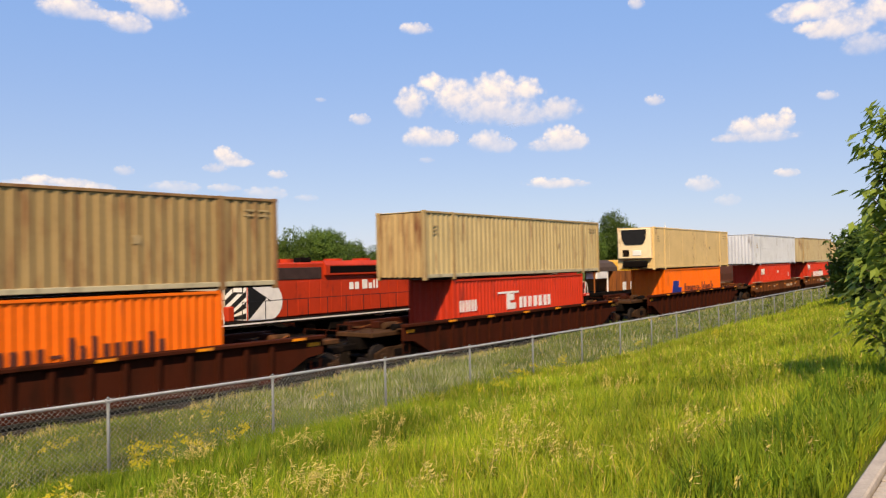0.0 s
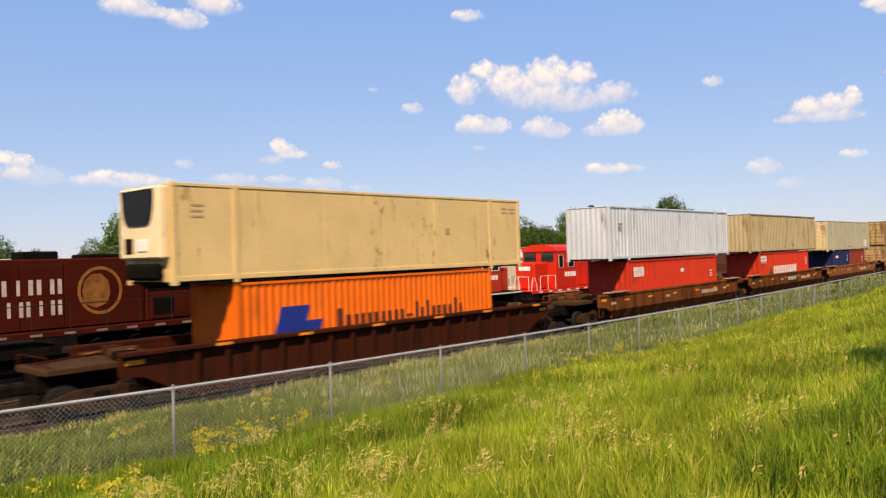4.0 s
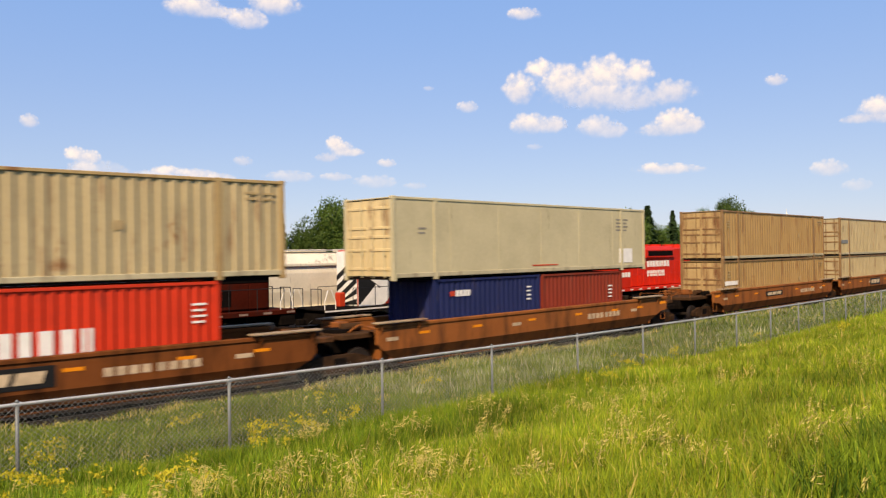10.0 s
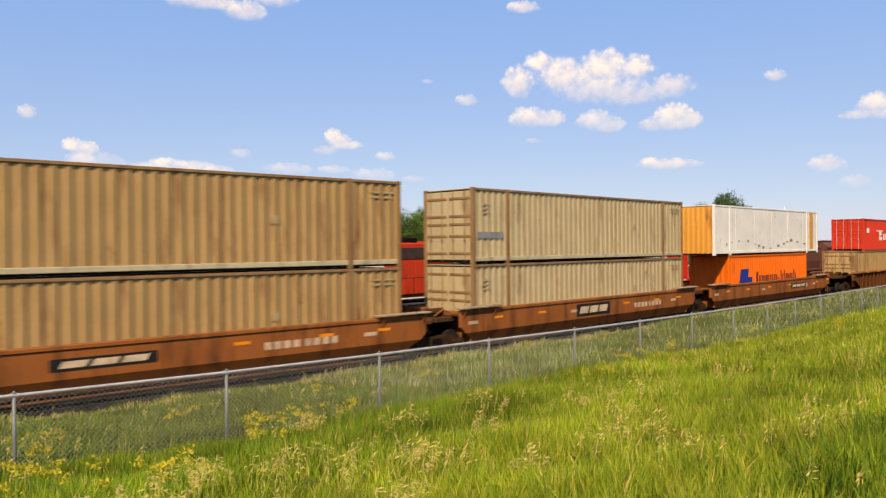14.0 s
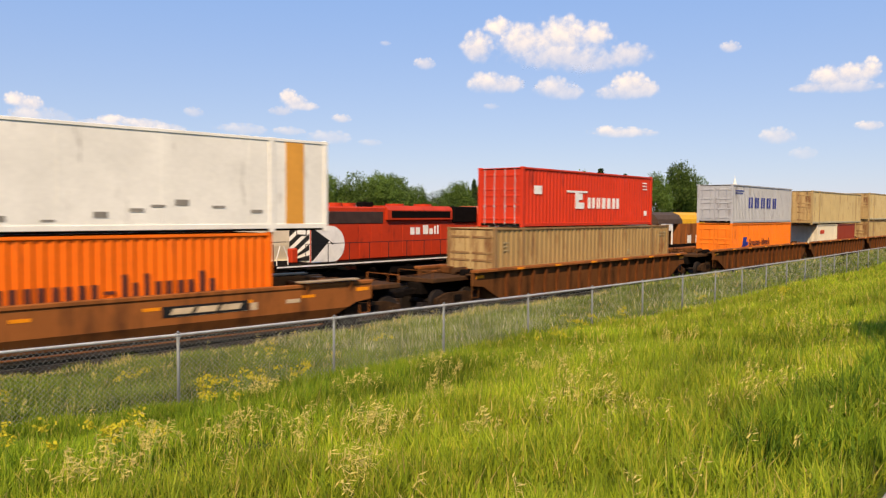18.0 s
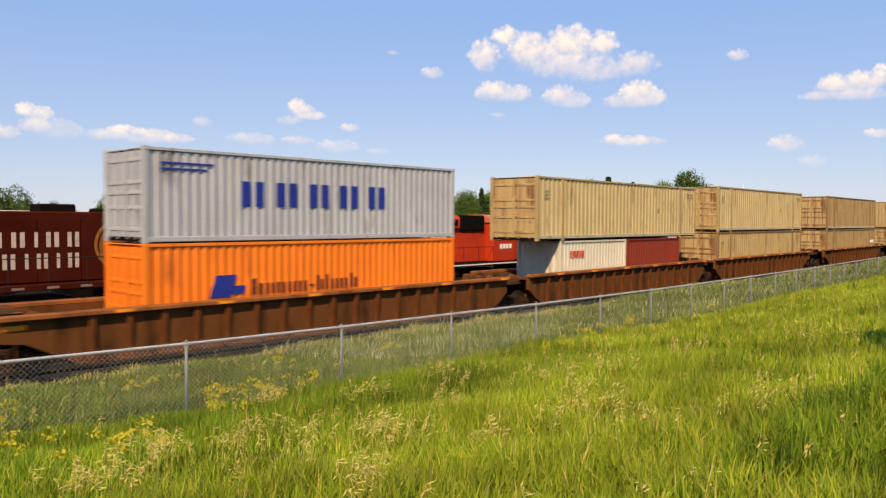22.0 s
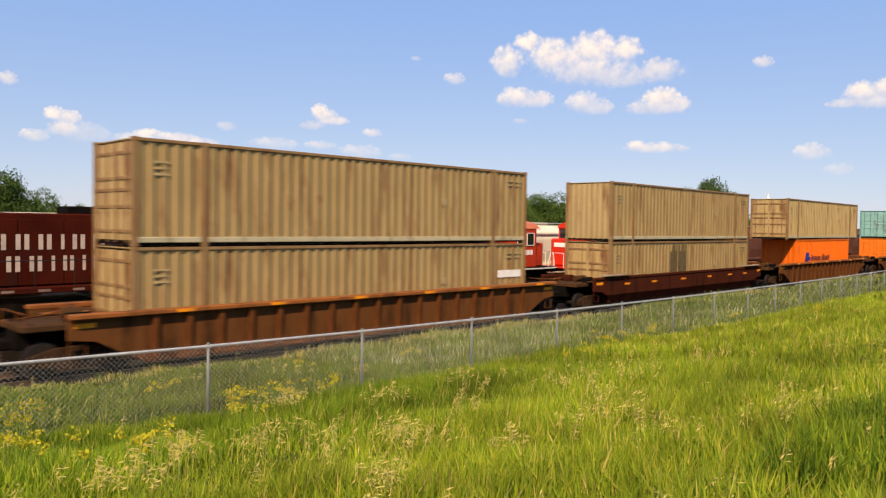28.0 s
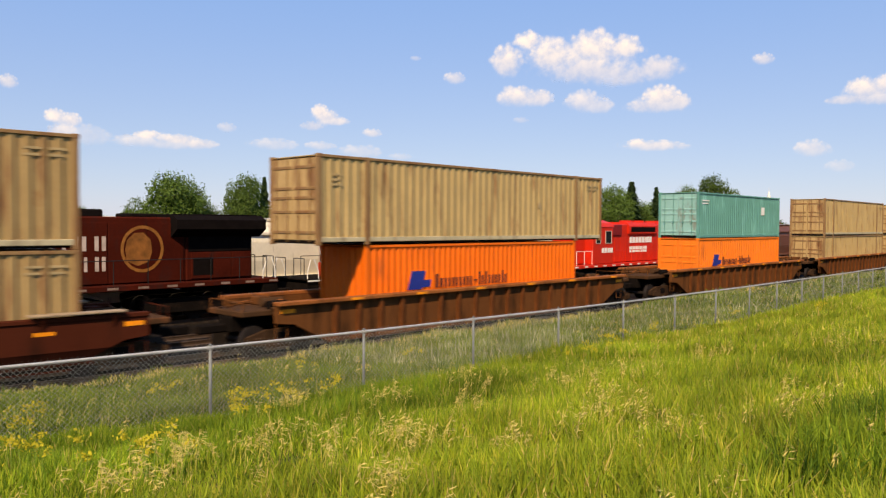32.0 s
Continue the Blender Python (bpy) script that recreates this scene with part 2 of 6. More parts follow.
GRASS = blade_mat("grass_blades", [(0.0, (0.165, 0.24, 0.017)), (0.25, (0.235, 0.315, 0.022)), (0.55, (0.31, 0.375, 0.026)), (0.82, (0.43, 0.405, 0.05)), (0.95, (0.58, 0.44, 0.13))], (0.20, 0.285, 0.023), 0.30)
# Lush green with the maple's shade mixed into the blade colours.
GRASS_LUSH_SHADED = blade_mat("shaded_lush_blades", [(0.0, (0.08, 0.155, 0.012)), (0.30, (0.135, 0.225, 0.016)), (0.65, (0.20, 0.29, 0.02)), (0.90, (0.33, 0.36, 0.035))], (0.26, 0.31, 0.02), 0.3)
GRASS_FAR = blade_mat("rough_grass", [(0.0, (0.075, 0.125, 0.012)), (0.28, (0.115, 0.175, 0.016)), (0.60, (0.16, 0.22, 0.022)), (0.84, (0.23, 0.24, 0.045)), (0.96, (0.36, 0.31, 0.12))], (0.14, 0.18, 0.025), 0.36)
GRASS_GREEN = blade_mat("green_grass_blades", [(0.0, (0.10, 0.18, 0.012)), (0.28, (0.15, 0.24, 0.016)), (0.60, (0.21, 0.29, 0.02)), (0.85, (0.30, 0.33, 0.035)), (0.96, (0.44, 0.36, 0.10))], (0.11, 0.19, 0.016), 0.3)
PALE_WEED = blade_mat("pale_weeds", [(0.0, (0.24, 0.27, 0.10)), (0.4, (0.36, 0.36, 0.18)), (0.75, (0.50, 0.46, 0.28))], (0.30, 0.32, 0.14), 0.3)
STEM = mat("green_stalks", (0.20, 0.28, 0.04), 0.7, vary=0.3, bump=0)
STRAW = mat("dry_seed_heads", (0.62, 0.49, 0.15), 0.8, vary=0.3, bump=0, sheer=0.3)
FLOWER = mat("yellow_blossom", (0.50, 0.42, 0.03), 0.7, vary=0.3, bump=0, sheer=0.25)
LEAF = mat("tree_leaves", (0.075, 0.13, 0.022), 0.6, vary=0.3, scale=0.6, fine=5, bump=0, sheer=0.25, random=0.25)
LEAF_NEAR = mat("maple_leaves", (0.22, 0.30, 0.055), 0.5, vary=0.4, scale=1.5, fine=9, bump=0, sheer=0.45)
NEEDLE = mat("spruce_needles", (0.042, 0.08, 0.025), 0.7, vary=0.4, scale=1, fine=6, bump=0, sheer=0.1)
BARK = mat("bark", (0.10, 0.08, 0.06), 0.9, vary=0.4, scale=4, fine=30, bump=0.6)
PLANK = mat("weathered_plank", (0.36, 0.31, 0.25), 0.8, vary=0.3, scale=3, fine=40, bump=0.3)


# ---- mesh helpers ----
class Shape:
    """Vertices and faces, gathered piece by piece."""

    def __init__(self):
        self.v, self.f = [], []

    def add(self, verts, faces):
        n = len(self.v)
        self.v += [tuple(p) for p in verts]
        self.f += [tuple(n + i for i in f) for f in faces]
        return self

    def box(self, x0, x1, y0, y1, z0, z1):
        return self.add([(x0, y0, z0), (x1, y0, z0), (x1, y1, z0), (x0, y1, z0), (x0, y0, z1), (x1, y0, z1), (x1, y1, z1), (x0, y1, z1)],
                        [(0, 3, 2, 1), (4, 5, 6, 7), (0, 1, 5, 4), (1, 2, 6, 5), (2, 3, 7, 6), (3, 0, 4, 7)])

    def soft_box(self, x0, x1, y0, y1, z0, z1, b=0.02):
        """A box with its twelve edges cut off."""
        pts = []
        for x, sx in ((x0, 1), (x1, -1)):
            for y, sy in ((y0, 1), (y1, -1)):
                for z, sz in ((z0, 1), (z1, -1)):
                    pts += [(x, y + sy * b, z + sz * b), (x + sx * b, y, z + sz * b), (x + sx * b, y + sy * b, z)]
        bm = bmesh.new()
        vs = [bm.verts.new(p) for p in pts]
        bmesh.ops.convex_hull(bm, input=vs)
        bm.verts.index_update()
        self.add([v.co for v in bm.verts], [[v.index for v in f.verts] for f in bm.faces])
        bm.free()
        return self

    def prism(self, outline, axis, a, b):
        """A closed outline pushed along an axis; the outline's pairs are the two other axes in order."""
        def at(p, w):
            return {"x": (w, p[0], p[1]), "y": (p[0], w, p[1]), "z": (p[0], p[1], w)}[axis]
        n = len(outline)
        verts = [at(p, a) for p in outline] + [at(p, b) for p in outline]
        faces = [tuple(range(n)), tuple(range(2 * n - 1, n - 1, -1))] + [(i, i + n, (i + 1) % n + n, (i + 1) % n) for i in range(n)]
        return self.add(verts, faces)

    def run(self, outline, xs, off):
        """A closed outline of y and z led along x, shifted sideways by off(x)."""
        n = len(outline)
        verts = [(x, py + off(x), pz) for x in xs for py, pz in outline]
        faces = [(k * n + i, (k + 1) * n + i, (k + 1) * n + (i + 1) % n, k * n + (i + 1) % n) for k in range(len(xs) - 1) for i in range(n)]
        last = (len(xs) - 1) * n
        return self.add(verts, faces + [tuple(range(n)), tuple(range(last + n - 1, last - 1, -1))])

    def rod(self, p, q, r, n=6, r2=None):
        p, q = Vector(p), Vector(q)
        d = (q - p).normalized()
        u = d.orthogonal().normalized()
        w = d.cross(u)
        r2 = r if r2 is None else r2
        ring = [(math.cos(2 * math.pi * i / n), math.sin(2 * math.pi * i / n)) for i in range(n)]
        verts = [p + (u * c + w * s) * r for c, s in ring] + [q + (u * c + w * s) * r2 for c, s in ring]
        faces = [(i, (i + 1) % n, (i + 1) % n + n, i + n) for i in range(n)] + [tuple(range(n - 1, -1, -1)), tuple(range(n, 2 * n))]
        return self.add(verts, faces)

    def path(self, points, r, n=6):
        for p, q in zip(points, points[1:]):
            self.rod(p, q, r, n)
        return self

    def mesh(self, name, smooth=False):
        me = bpy.data.meshes.new(name)
        me.from_pydata(self.v, [], self.f)
        me.validate()
        bm = bmesh.new()
        bm.from_mesh(me)
        bmesh.ops.recalc_face_normals(bm, faces=bm.faces)
        bm.to_mesh(me)
        bm.free()
        if smooth:
            me.polygons.foreach_set("use_smooth", [True] * len(me.polygons))
        return me


def part(name, shape, material, parent=None, label="", smooth=False):
    me = shape.mesh(name, smooth) if isinstance(shape, Shape) else shape
    ob = new(name, me)
    if not me.materials:
        me.materials.append(material)
    if me.materials[0] != material:
        ob.material_slots[0].link = "OBJECT"
        ob.material_slots[0].material = material
    if parent is not None:
        ob.parent = parent
    if label:
        tagged(ob, label)
    return ob


def thing(name, m, label, category, group=""):
    ob = new(name)
    ob.empty_display_size = 0.2
    ob.matrix_basis = m
    return tagged(ob, label, category, group)


def quads(name, corners, material):
    """One mesh from an array of quads, n by 4 by 3."""
    n = len(corners)
    me = bpy.data.meshes.new(name)
    me.vertices.add(4 * n)
    me.vertices.foreach_set("co", np.ascontiguousarray(corners, dtype=np.float32).ravel())
    me.loops.add(4 * n)
    me.loops.foreach_set("vertex_index", np.arange(4 * n, dtype=np.int32))
    me.polygons.add(n)
    me.polygons.foreach_set("loop_start", np.arange(0, 4 * n, 4, dtype=np.int32))
    me.update()
    me.materials.append(material)
    return me


rng = np.random.default_rng(7)

# ---- the line's slight curve ----
def fence_bend(x):
    """How far the fence runs from its straight line, at x."""
    return np.interp(x, [-40, -15, 0, 3.4, 6.3, 9.3, 12.2, 15, 17.7, 20.5, 25, 36, 50, 65], [2.2, 2.1, 1.5, 1.03, 0.58, 0.27, 0.1, -0.1, -0.22, -0.32, -0.4, -0.38, -0.1, 0.0])


def track_bend(x):
    """How far the main track runs from its straight line, at x."""
    return np.interp(x, [-40, -25, -15, -8, -3, 0, 3, 5, 7, 9, 11, 13, 16, 20], [1.9, 1.88, 1.8, 1.64, 1.42, 1.24, 1.02, 0.83, 0.62, 0.42, 0.25, 0.12, 0.03, 0.0])


def line_shift(x, y):
    """The curve at any place: the fence's near the fence, the track's near the track, none by the boardwalk or in the yard."""
    f, m = fence_bend(x), track_bend(x)
    k = np.clip((y + 7.5) / 4.0, 0, 1)
    return (f + (m - f) * k) * np.clip((y + 16.5) / 6.0, 0, 1) * np.clip((5.5 - y) / 2.0, 0, 1)


# ---- ground ----
def ground_height(x, y):
    """The bank below the camera, the fence line, the ditch and the flat yard."""
    y = y - float(line_shift(x, y))
    if y <= -18.6:
        return 2.28
    if y < -8.5:
        return 0.76 + 1.52 * (-8.5 - y) / 10.1
    if y < -1.7:
        return 0.76 - 0.52 * (y + 8.5) / 6.5 if y < -2.0 else 0.24 - 0.4 * (y + 2.0) / 0.3
    if y < 4.5:
        return -0.30 - 0.15 * (y + 1.7) / 6.2
    return -0.75


def ground_sheet():
    ys = [-3000, -600, -120, -40, -24, -19.6, -18.6] + [-18 + 0.5 * i for i in range(30)] + [-2.75 + 0.25 * i for i in range(14)] + [1.5, 3, 4.4, 8, 14, 20, 40, 90, 250, 900, 4000]
    xs = [-3000, -500, -120, -40, -20] + [-15 + 1.5 * i for i in range(60)] + [80, 100, 140, 200, 320, 600, 1200, 4500]
    s = Shape()
    verts = []
    for x in xs:
        for y in ys:
            z = ground_height(x, y)
            if -18.5 < y < -4:
                z += 0.10 * noise.noise(Vector((x * 0.35, y * 0.35, 0))) + 0.04 * noise.noise(Vector((x * 1.3, y * 1.3, 5)))
            verts.append((x, y, z))
    n = len(ys)
    s.add(verts, [(i * n + j, i * n + j + 1, (i + 1) * n + j + 1, (i + 1) * n + j) for i in range(len(xs) - 1) for j in range(n - 1)])
    tagged(part("ground", s, SOIL, smooth=True), "uneven green grassy bank and flat yard ground", "ground", kind="structure")


def track_bed(y, z, x0=-80, x1=700, tie_to=70):
    """Ballast, ties and two rails of one track."""
    s = Shape()
    xs = [x0, -40, -25] + [-20 + 2.0 * i for i in range(22)] + [x1]
    off = (lambda x: float(track_bend(x))) if y == MAIN_Y else (lambda x: 0.0)
    s.run([(y - 3.3, z - 0.5), (y - 2.8, z - 0.22), (y - 1.75, z - 0.17), (y + 1.75, z - 0.17), (y + 2.9, z - 0.5)], xs, off)
    bed = tagged(part("track_bed", s, BALLAST), "near-black crushed stone ballast under the rails, shade in its colour", "ballast", kind="structure")
    for d in (-0.755, 0.755):
        r = Shape()
        r.run([(y + d - 0.075, z - 0.17), (y + d + 0.075, z - 0.17), (y + d + 0.02, z - 0.13), (y + d + 0.02, z - 0.045), (y + d + 0.037, z - 0.035),
                 (y + d + 0.037, z), (y + d - 0.037, z), (y + d - 0.037, z - 0.035), (y + d - 0.02, z - 0.045), (y + d - 0.02, z - 0.13)], xs, off)
        part("rail", r, RAIL_STEEL, bed)
    tie = Shape().soft_box(-0.11, 0.11, -1.3, 1.3, -0.2, 0, 0.015).mesh("tie")
    for i in range(int(tie_to / 0.55)):
        o = part("tie", tie, TIE, bed)
        o.location = (2 + 0.55 * i, y + off(2 + 0.55 * i), z - 0.158)
    return bed


MAIN_Y, MID_Y, LOCO_Y, HOPPER_Y = 1.3, 7.0, 12.9, 18.0
YARD_Z = -0.25
ground_sheet()
# Dark sheet under and behind the locomotives; their shade is in its colour.
yard = Shape().add([(x, y, z) for x in (-90, 170) for y, z in ((4.2, -0.72), (5, -0.66), (54, -0.66), (56, -0.78))], [(0, 1, 5, 4), (1, 2, 6, 5), (2, 3, 7, 6)])
tagged(part("yard_floor", yard, BALLAST), "near-black yard ground, shade under the locomotives in its colour", "ground", kind="structure")
track_bed(MAIN_Y, 0.0)
track_bed(MID_Y, YARD_Z, tie_to=60)
track_bed(LOCO_Y, YARD_Z, tie_to=60)
track_bed(HOPPER_Y, YARD_Z, tie_to=0)


# ---- fence ----
FENCE_Y, FENCE_TOP, POST_GAP, POST_X = -8.53, 1.97, 2.96, 6.34


def fence():
    f = thing("chain_link_fence", pose(0, FENCE_Y, 0), "galvanized chain-link fence with round posts along the railway", "fence")
    post = Shape().rod((0, 0, 0.55), (0, 0, FENCE_TOP + 0.02), 0.025, 10)
    post.rod((0, 0, FENCE_TOP + 0.02), (0, 0, FENCE_TOP + 0.05), 0.034, 10, 0.012)
    post_me = post.mesh("post", True)
    collar = Shape().rod((-0.05, 0, FENCE_TOP - 0.01), (0.05, 0, FENCE_TOP - 0.01), 0.031, 8).mesh("collar")
    px = [POST_X + POST_GAP * i - 0.035 * max(0, i) * (i - 1) if i < 9 else POST_X + 21.8 + 2.5 * (i - 8) for i in range(-4, 76)]
    py = [float(fence_bend(x)) for x in px]
    for i, (x, y) in enumerate(zip(px, py)):
        p = part("post", post_me, POST_STEEL, f)
        p.location = (x, y, 0)
        if i < 16:
            part("collar", collar, GALV, p)
    wire = Shape()
    for x0, y0, x1, y1 in zip(px, py, px[1:], py[1:]):
        part("top_rail", Shape().rod((x0, y0, FENCE_TOP - 0.01), (x1, y1, FENCE_TOP - 0.01), 0.022, 8), GALV, f)
        wire.rod((x0, y0 - 0.03, 0.86), (x1, y1 - 0.03, 0.86), 0.003, 4)
    part("tension_wire", wire, WIRE, f)
    mesh = Shape()
    low, high = 0.82, FENCE_TOP + 0.015
    x, rise = px[0], high - low
    lay = lambda x: float(np.interp(x, px, py))  # noqa: E731
    while x < px[-1] - rise:
        far = x > 40
        step, r = (0.32, 0.0024) if far else ((0.078, 0.0018) if x < 15 else (0.12, 0.0018))
        ya, yb = lay(x), lay(x + rise)
        mesh.rod((x, ya - 0.034, low), (x + rise, yb - 0.034, high), r, 3)
        mesh.rod((x, ya - 0.030, high), (x + rise, yb - 0.030, low), r, 3)
        if not far:
            mesh.rod((x + rise, yb - 0.034, high), (x + rise - 0.012, yb - 0.034, high + 0.035), r, 3)
        x += step
    part("chain_link", mesh, WIRE, f, "grey diamond wire mesh")


fence()


# ---- the passing train ----
CACHE = {}


def cached(key, make):
    if key not in CACHE:
        CACHE[key] = make()
    return CACHE[key]


def corrugated(x0, x1, y, z0, z1, out, pitch=0.36, depth=0.04):
    """A sheet with upright trapezoid ribs between x0 and x1, that reaches the plane y and sinks inward by depth."""
    n = max(1, round((x1 - x0) / pitch))
    w = (x1 - x0) / n
    pts = []
    for i in range(n):
        a = x0 + i * w
        pts += [(a, 0), (a + 0.30 * w, 0), (a + 0.46 * w, 1), (a + 0.84 * w, 1)]
    pts.append((x1, 0))
    s = Shape()
    verts = [(px, y - out * depth * d, z) for z in (z0, z1) for px, d in pts]
    k = len(pts)
    s.add(verts, [(i, i + 1, k + i + 1, k + i) for i in range(k - 1)])
    return s


def flat_sheet(x0, x1, y, z0, z1, out, seams=6):
    """A smooth sheet side with thin upright seams."""
    pts = [(x0, 0)]
    for i in range(1, seams):
        a = x0 + (x1 - x0) * i / seams
        pts += [(a - 0.025, 0), (a - 0.02, 1), (a + 0.02, 1), (a + 0.025, 0)]
    pts.append((x1, 0))
    k = len(pts)
    return Shape().add([(px, y + out * 0.008 * d, z) for z in (z0, z1) for px, d in pts], [(i, i + 1, k + i + 1, k + i) for i in range(k - 1)])


def container(X, base, length, height, body, label, doors=True, smooth=False, end=None, posts=None, marks=(), roof=None, unit=False):
    """A steel box of full parts, centred at X, standing at the height base."""
    wide = 2.59 if length > 13 else 2.44
    h, hw, hl = height, wide / 2, length / 2
    c = thing("shipping_container", pose(X, MAIN_Y, base), label, "container", "containers of the train")
    key = (length, height, smooth)
    posts = posts or body
    end = end or body
    rail = 0.12
    pitch = 0.352 if length > 13 else 0.278
    inner = 6.06 if length > 13 else None
    for out in (-1, 1):
        def side():
            args = (-hl + 0.14, hl - 0.14, out * (hw - 0.028), rail, h - 0.07, out)
            return (flat_sheet(*args) if smooth else corrugated(*args, pitch)).mesh("side_wall")
        part("side_wall", cached(("side", out) + key, side), body, c)
        part("top_rail", cached(("top", out) + key, lambda: Shape().soft_box(-hl, hl, min(out * hw, out * (hw - 0.07)), max(out * hw, out * (hw - 0.07)), h - 0.09, h, 0.01).mesh("top_rail")), posts, c)
        part("bottom_rail", cached(("bot", out) + key, lambda: Shape().soft_box(-hl, hl, min(out * hw, out * (hw - 0.09)), max(out * hw, out * (hw - 0.09)), 0.03 if length < 13 else 0.10, 0.17 if length < 13 else 0.25, 0.012).mesh("bottom_rail")), BOTTOM_RAIL if length > 13 and posts in (TAN_POST, TAN_OLD, SAGE) else posts, c)
        spots = [(-hl, 0.16), (hl - 0.16, 0.16)] + ([(-inner - 0.1, 0.2), (inner - 0.1, 0.2)] if inner else [])
        for x, w in spots:
            me = cached(("post", out, w, height, wide), lambda: Shape().soft_box(0, w, min(out * (hw + 0.004), out * (hw - 0.14)), max(out * (hw + 0.004), out * (hw - 0.14)), 0.0, h + 0.012, 0.012).mesh("corner_post"))
            o = part("corner_post", me, posts, c)
            o.location.x = x
            for z in (0.0, h - 0.10):
                me = cached(("casting", out, wide), lambda: Shape().soft_box(-0.005, 0.175, min(out * (hw + 0.009), out * (hw - 0.15)), max(out * (hw + 0.009), out * (hw - 0.15)), -0.006, 0.118, 0.014).mesh("corner_casting"))
                if w < 0.17:
                    k = part("corner_casting", me, posts, o)
                    k.location.z = z
    part("roof", cached(("roof",) + key, lambda: Shape().soft_box(-hl + 0.05, hl - 0.05, -hw + 0.05, hw - 0.05, h - 0.05, h - 0.012, 0.01).mesh("roof")), roof or body, c)
    part("floor_frame", cached(("floor",) + key, lambda: Shape().box(-hl + 0.05, hl - 0.05, -hw + 0.09, hw - 0.09, 0.04, 0.14).mesh("floor_frame")), UNDER, c)
    part("end_wall", cached(("far_end",) + key, lambda: Shape().box(hl - 0.08, hl - 0.03, -hw + 0.1, hw - 0.1, 0.12, h - 0.06).mesh("end_wall")), end, c)
    if unit:
        part("end_wall", cached(("near_end",) + key, lambda: Shape().box(-hl + 0.02, -hl + 0.1, -hw + 0.1, hw - 0.1, 0.1, h - 0.06).mesh("end_wall")), end, c)
        u = part("cooling_unit", Shape().soft_box(-hl - 0.28, -hl + 0.02, -hw + 0.14, hw - 0.14, 0.75, h - 0.08, 0.05), REEFER_END_LIT, c, "beige cooling unit on the end wall")
        grille = Shape().prism([(-hw + 0.42, h - 0.15), (-hw + 0.46, h - 0.7), (-hw + 0.6, h - 1.05), (-hw + 0.75, h - 1.15), (hw - 0.75, h - 1.15), (hw - 0.6, h - 1.05), (hw - 0.46, h - 0.7), (hw - 0.42, h - 0.15)], "x", -hl - 0.33, -hl - 0.27)
        part("control_box", Shape().soft_box(-hl - 0.31, -hl - 0.27, -0.5, 0.1, 0.95, 1.3, 0.02), CREAM, u, "pale control box")
        part("fan_cover", Shape().soft_box(-hl - 0.30, -hl - 0.27, 0.35, 0.8, 0.9, 1.35, 0.02), UNDER, u)
        part("grille", grille, BLACK, u, "black fan grille")
        part("tank", Shape().soft_box(-hl - 0.3, -hl, -hw + 0.45, hw - 0.45, 0.15, 0.62, 0.08), UNDER, c, "dark fuel tank")
    elif doors:
        for k in (-1, 1):
            a, b = (-hw + 0.12, -0.01) if k < 0 else (0.01, hw - 0.12)

            def leaf():
                s = Shape().box(-hl + 0.03, -hl + 0.08, a, b, 0.16, h - 0.1)
                return s.mesh("door")
            d = part("door", cached(("door", k) + key, leaf), end, c)
            for z in (0.34, 0.98, 1.42, 1.72, 2.38):
                me = cached(("door_rib", k, wide), lambda: Shape().soft_box(0.004, 0.04, a + 0.06, b - 0.06, 0, 0.1, 0.012).mesh("door_rib"))
                o = part("door_rib", me, posts if posts == TAN_POST else end, d)
                o.location = (-hl, 0, z * h / 2.8)
            for y in (a + 0.28, b - 0.28):
                bar = part("locking_bar", cached(("bar", height), lambda: Shape().rod((0, 0, 0.1), (0, 0, h - 0.06), 0.017, 6).box(-0.03, 0.02, -0.035, 0.035, 0.85, 0.95).mesh("locking_bar")), SILVER if end in (SILVER, RED) else posts, d)
                bar.location = (-hl - 0.012, y, 0)
    else:
        def front():
            s = corrugated(-hw + 0.1, hw - 0.1, 0, 0.12, h - 0.08, -1, 0.3, 0.03)
            s.v = [(-hl + 0.03 + p[1], p[0], p[2]) for p in s.v]
            return s.mesh("end_wall")
        part("end_wall", cached(("front",) + key, front), end, c)
    face = -hw + 0.019
    for x0, x1, z0, z1, ink, name in marks:
        lean = 0.3 * (z1 - z0) if name == "slanted_mark" else 0.0
        part(name, Shape().prism([(x0, z0), (x1, z0), (x1 + lean, z1), (x0 + lean, z1)], "y", face - 0.004, face + 0.01), ink, c)
    MOVING.append((c, X, base))
    return c


def word(x0, x1, z, size, letters, ink, gap=0.3, name="lettering"):
    """A row of plain bars between x0 and x1, in the rhythm of a word; letters gives each bar's width in shares."""
    k = (x1 - x0) / (sum(letters) + gap * (len(letters) - 1))
    rows, x = [], x0
    for w in letters:
        if w * k > 0.26:
            rows += [(x, x + 0.40 * w * k, z, z + size, ink, name), (x + 0.62 * w * k, x + w * k, z, z + size, ink, name)]
        else:
            rows.append((x, x + w * k, z, z + size, ink, name))
        x += (w + gap) * k
    return rows


def small_print(x, z, ink, lines=3, long=0.9):
    return [(x, x + long * (1 - 0.12 * (i % 2)), z - 0.16 * i, z - 0.16 * i + 0.06, ink, "small_print") for i in range(lines)]


MOVING = []
WHEELS = []
SCRIBBLE = [(-6.6 + 0.9 * i + 0.3 * math.sin(5 * i), -6.45 + 0.9 * i + 0.3 * math.sin(5 * i) + 0.25 * math.sin(3 * i) ** 2, 0.55 + 0.22 * math.sin(7 * i), 0.60 + 0.22 * math.sin(7 * i) + 0.12 * math.cos(2 * i) ** 2, INK_FAINT, "scribble") for i in range(14)]


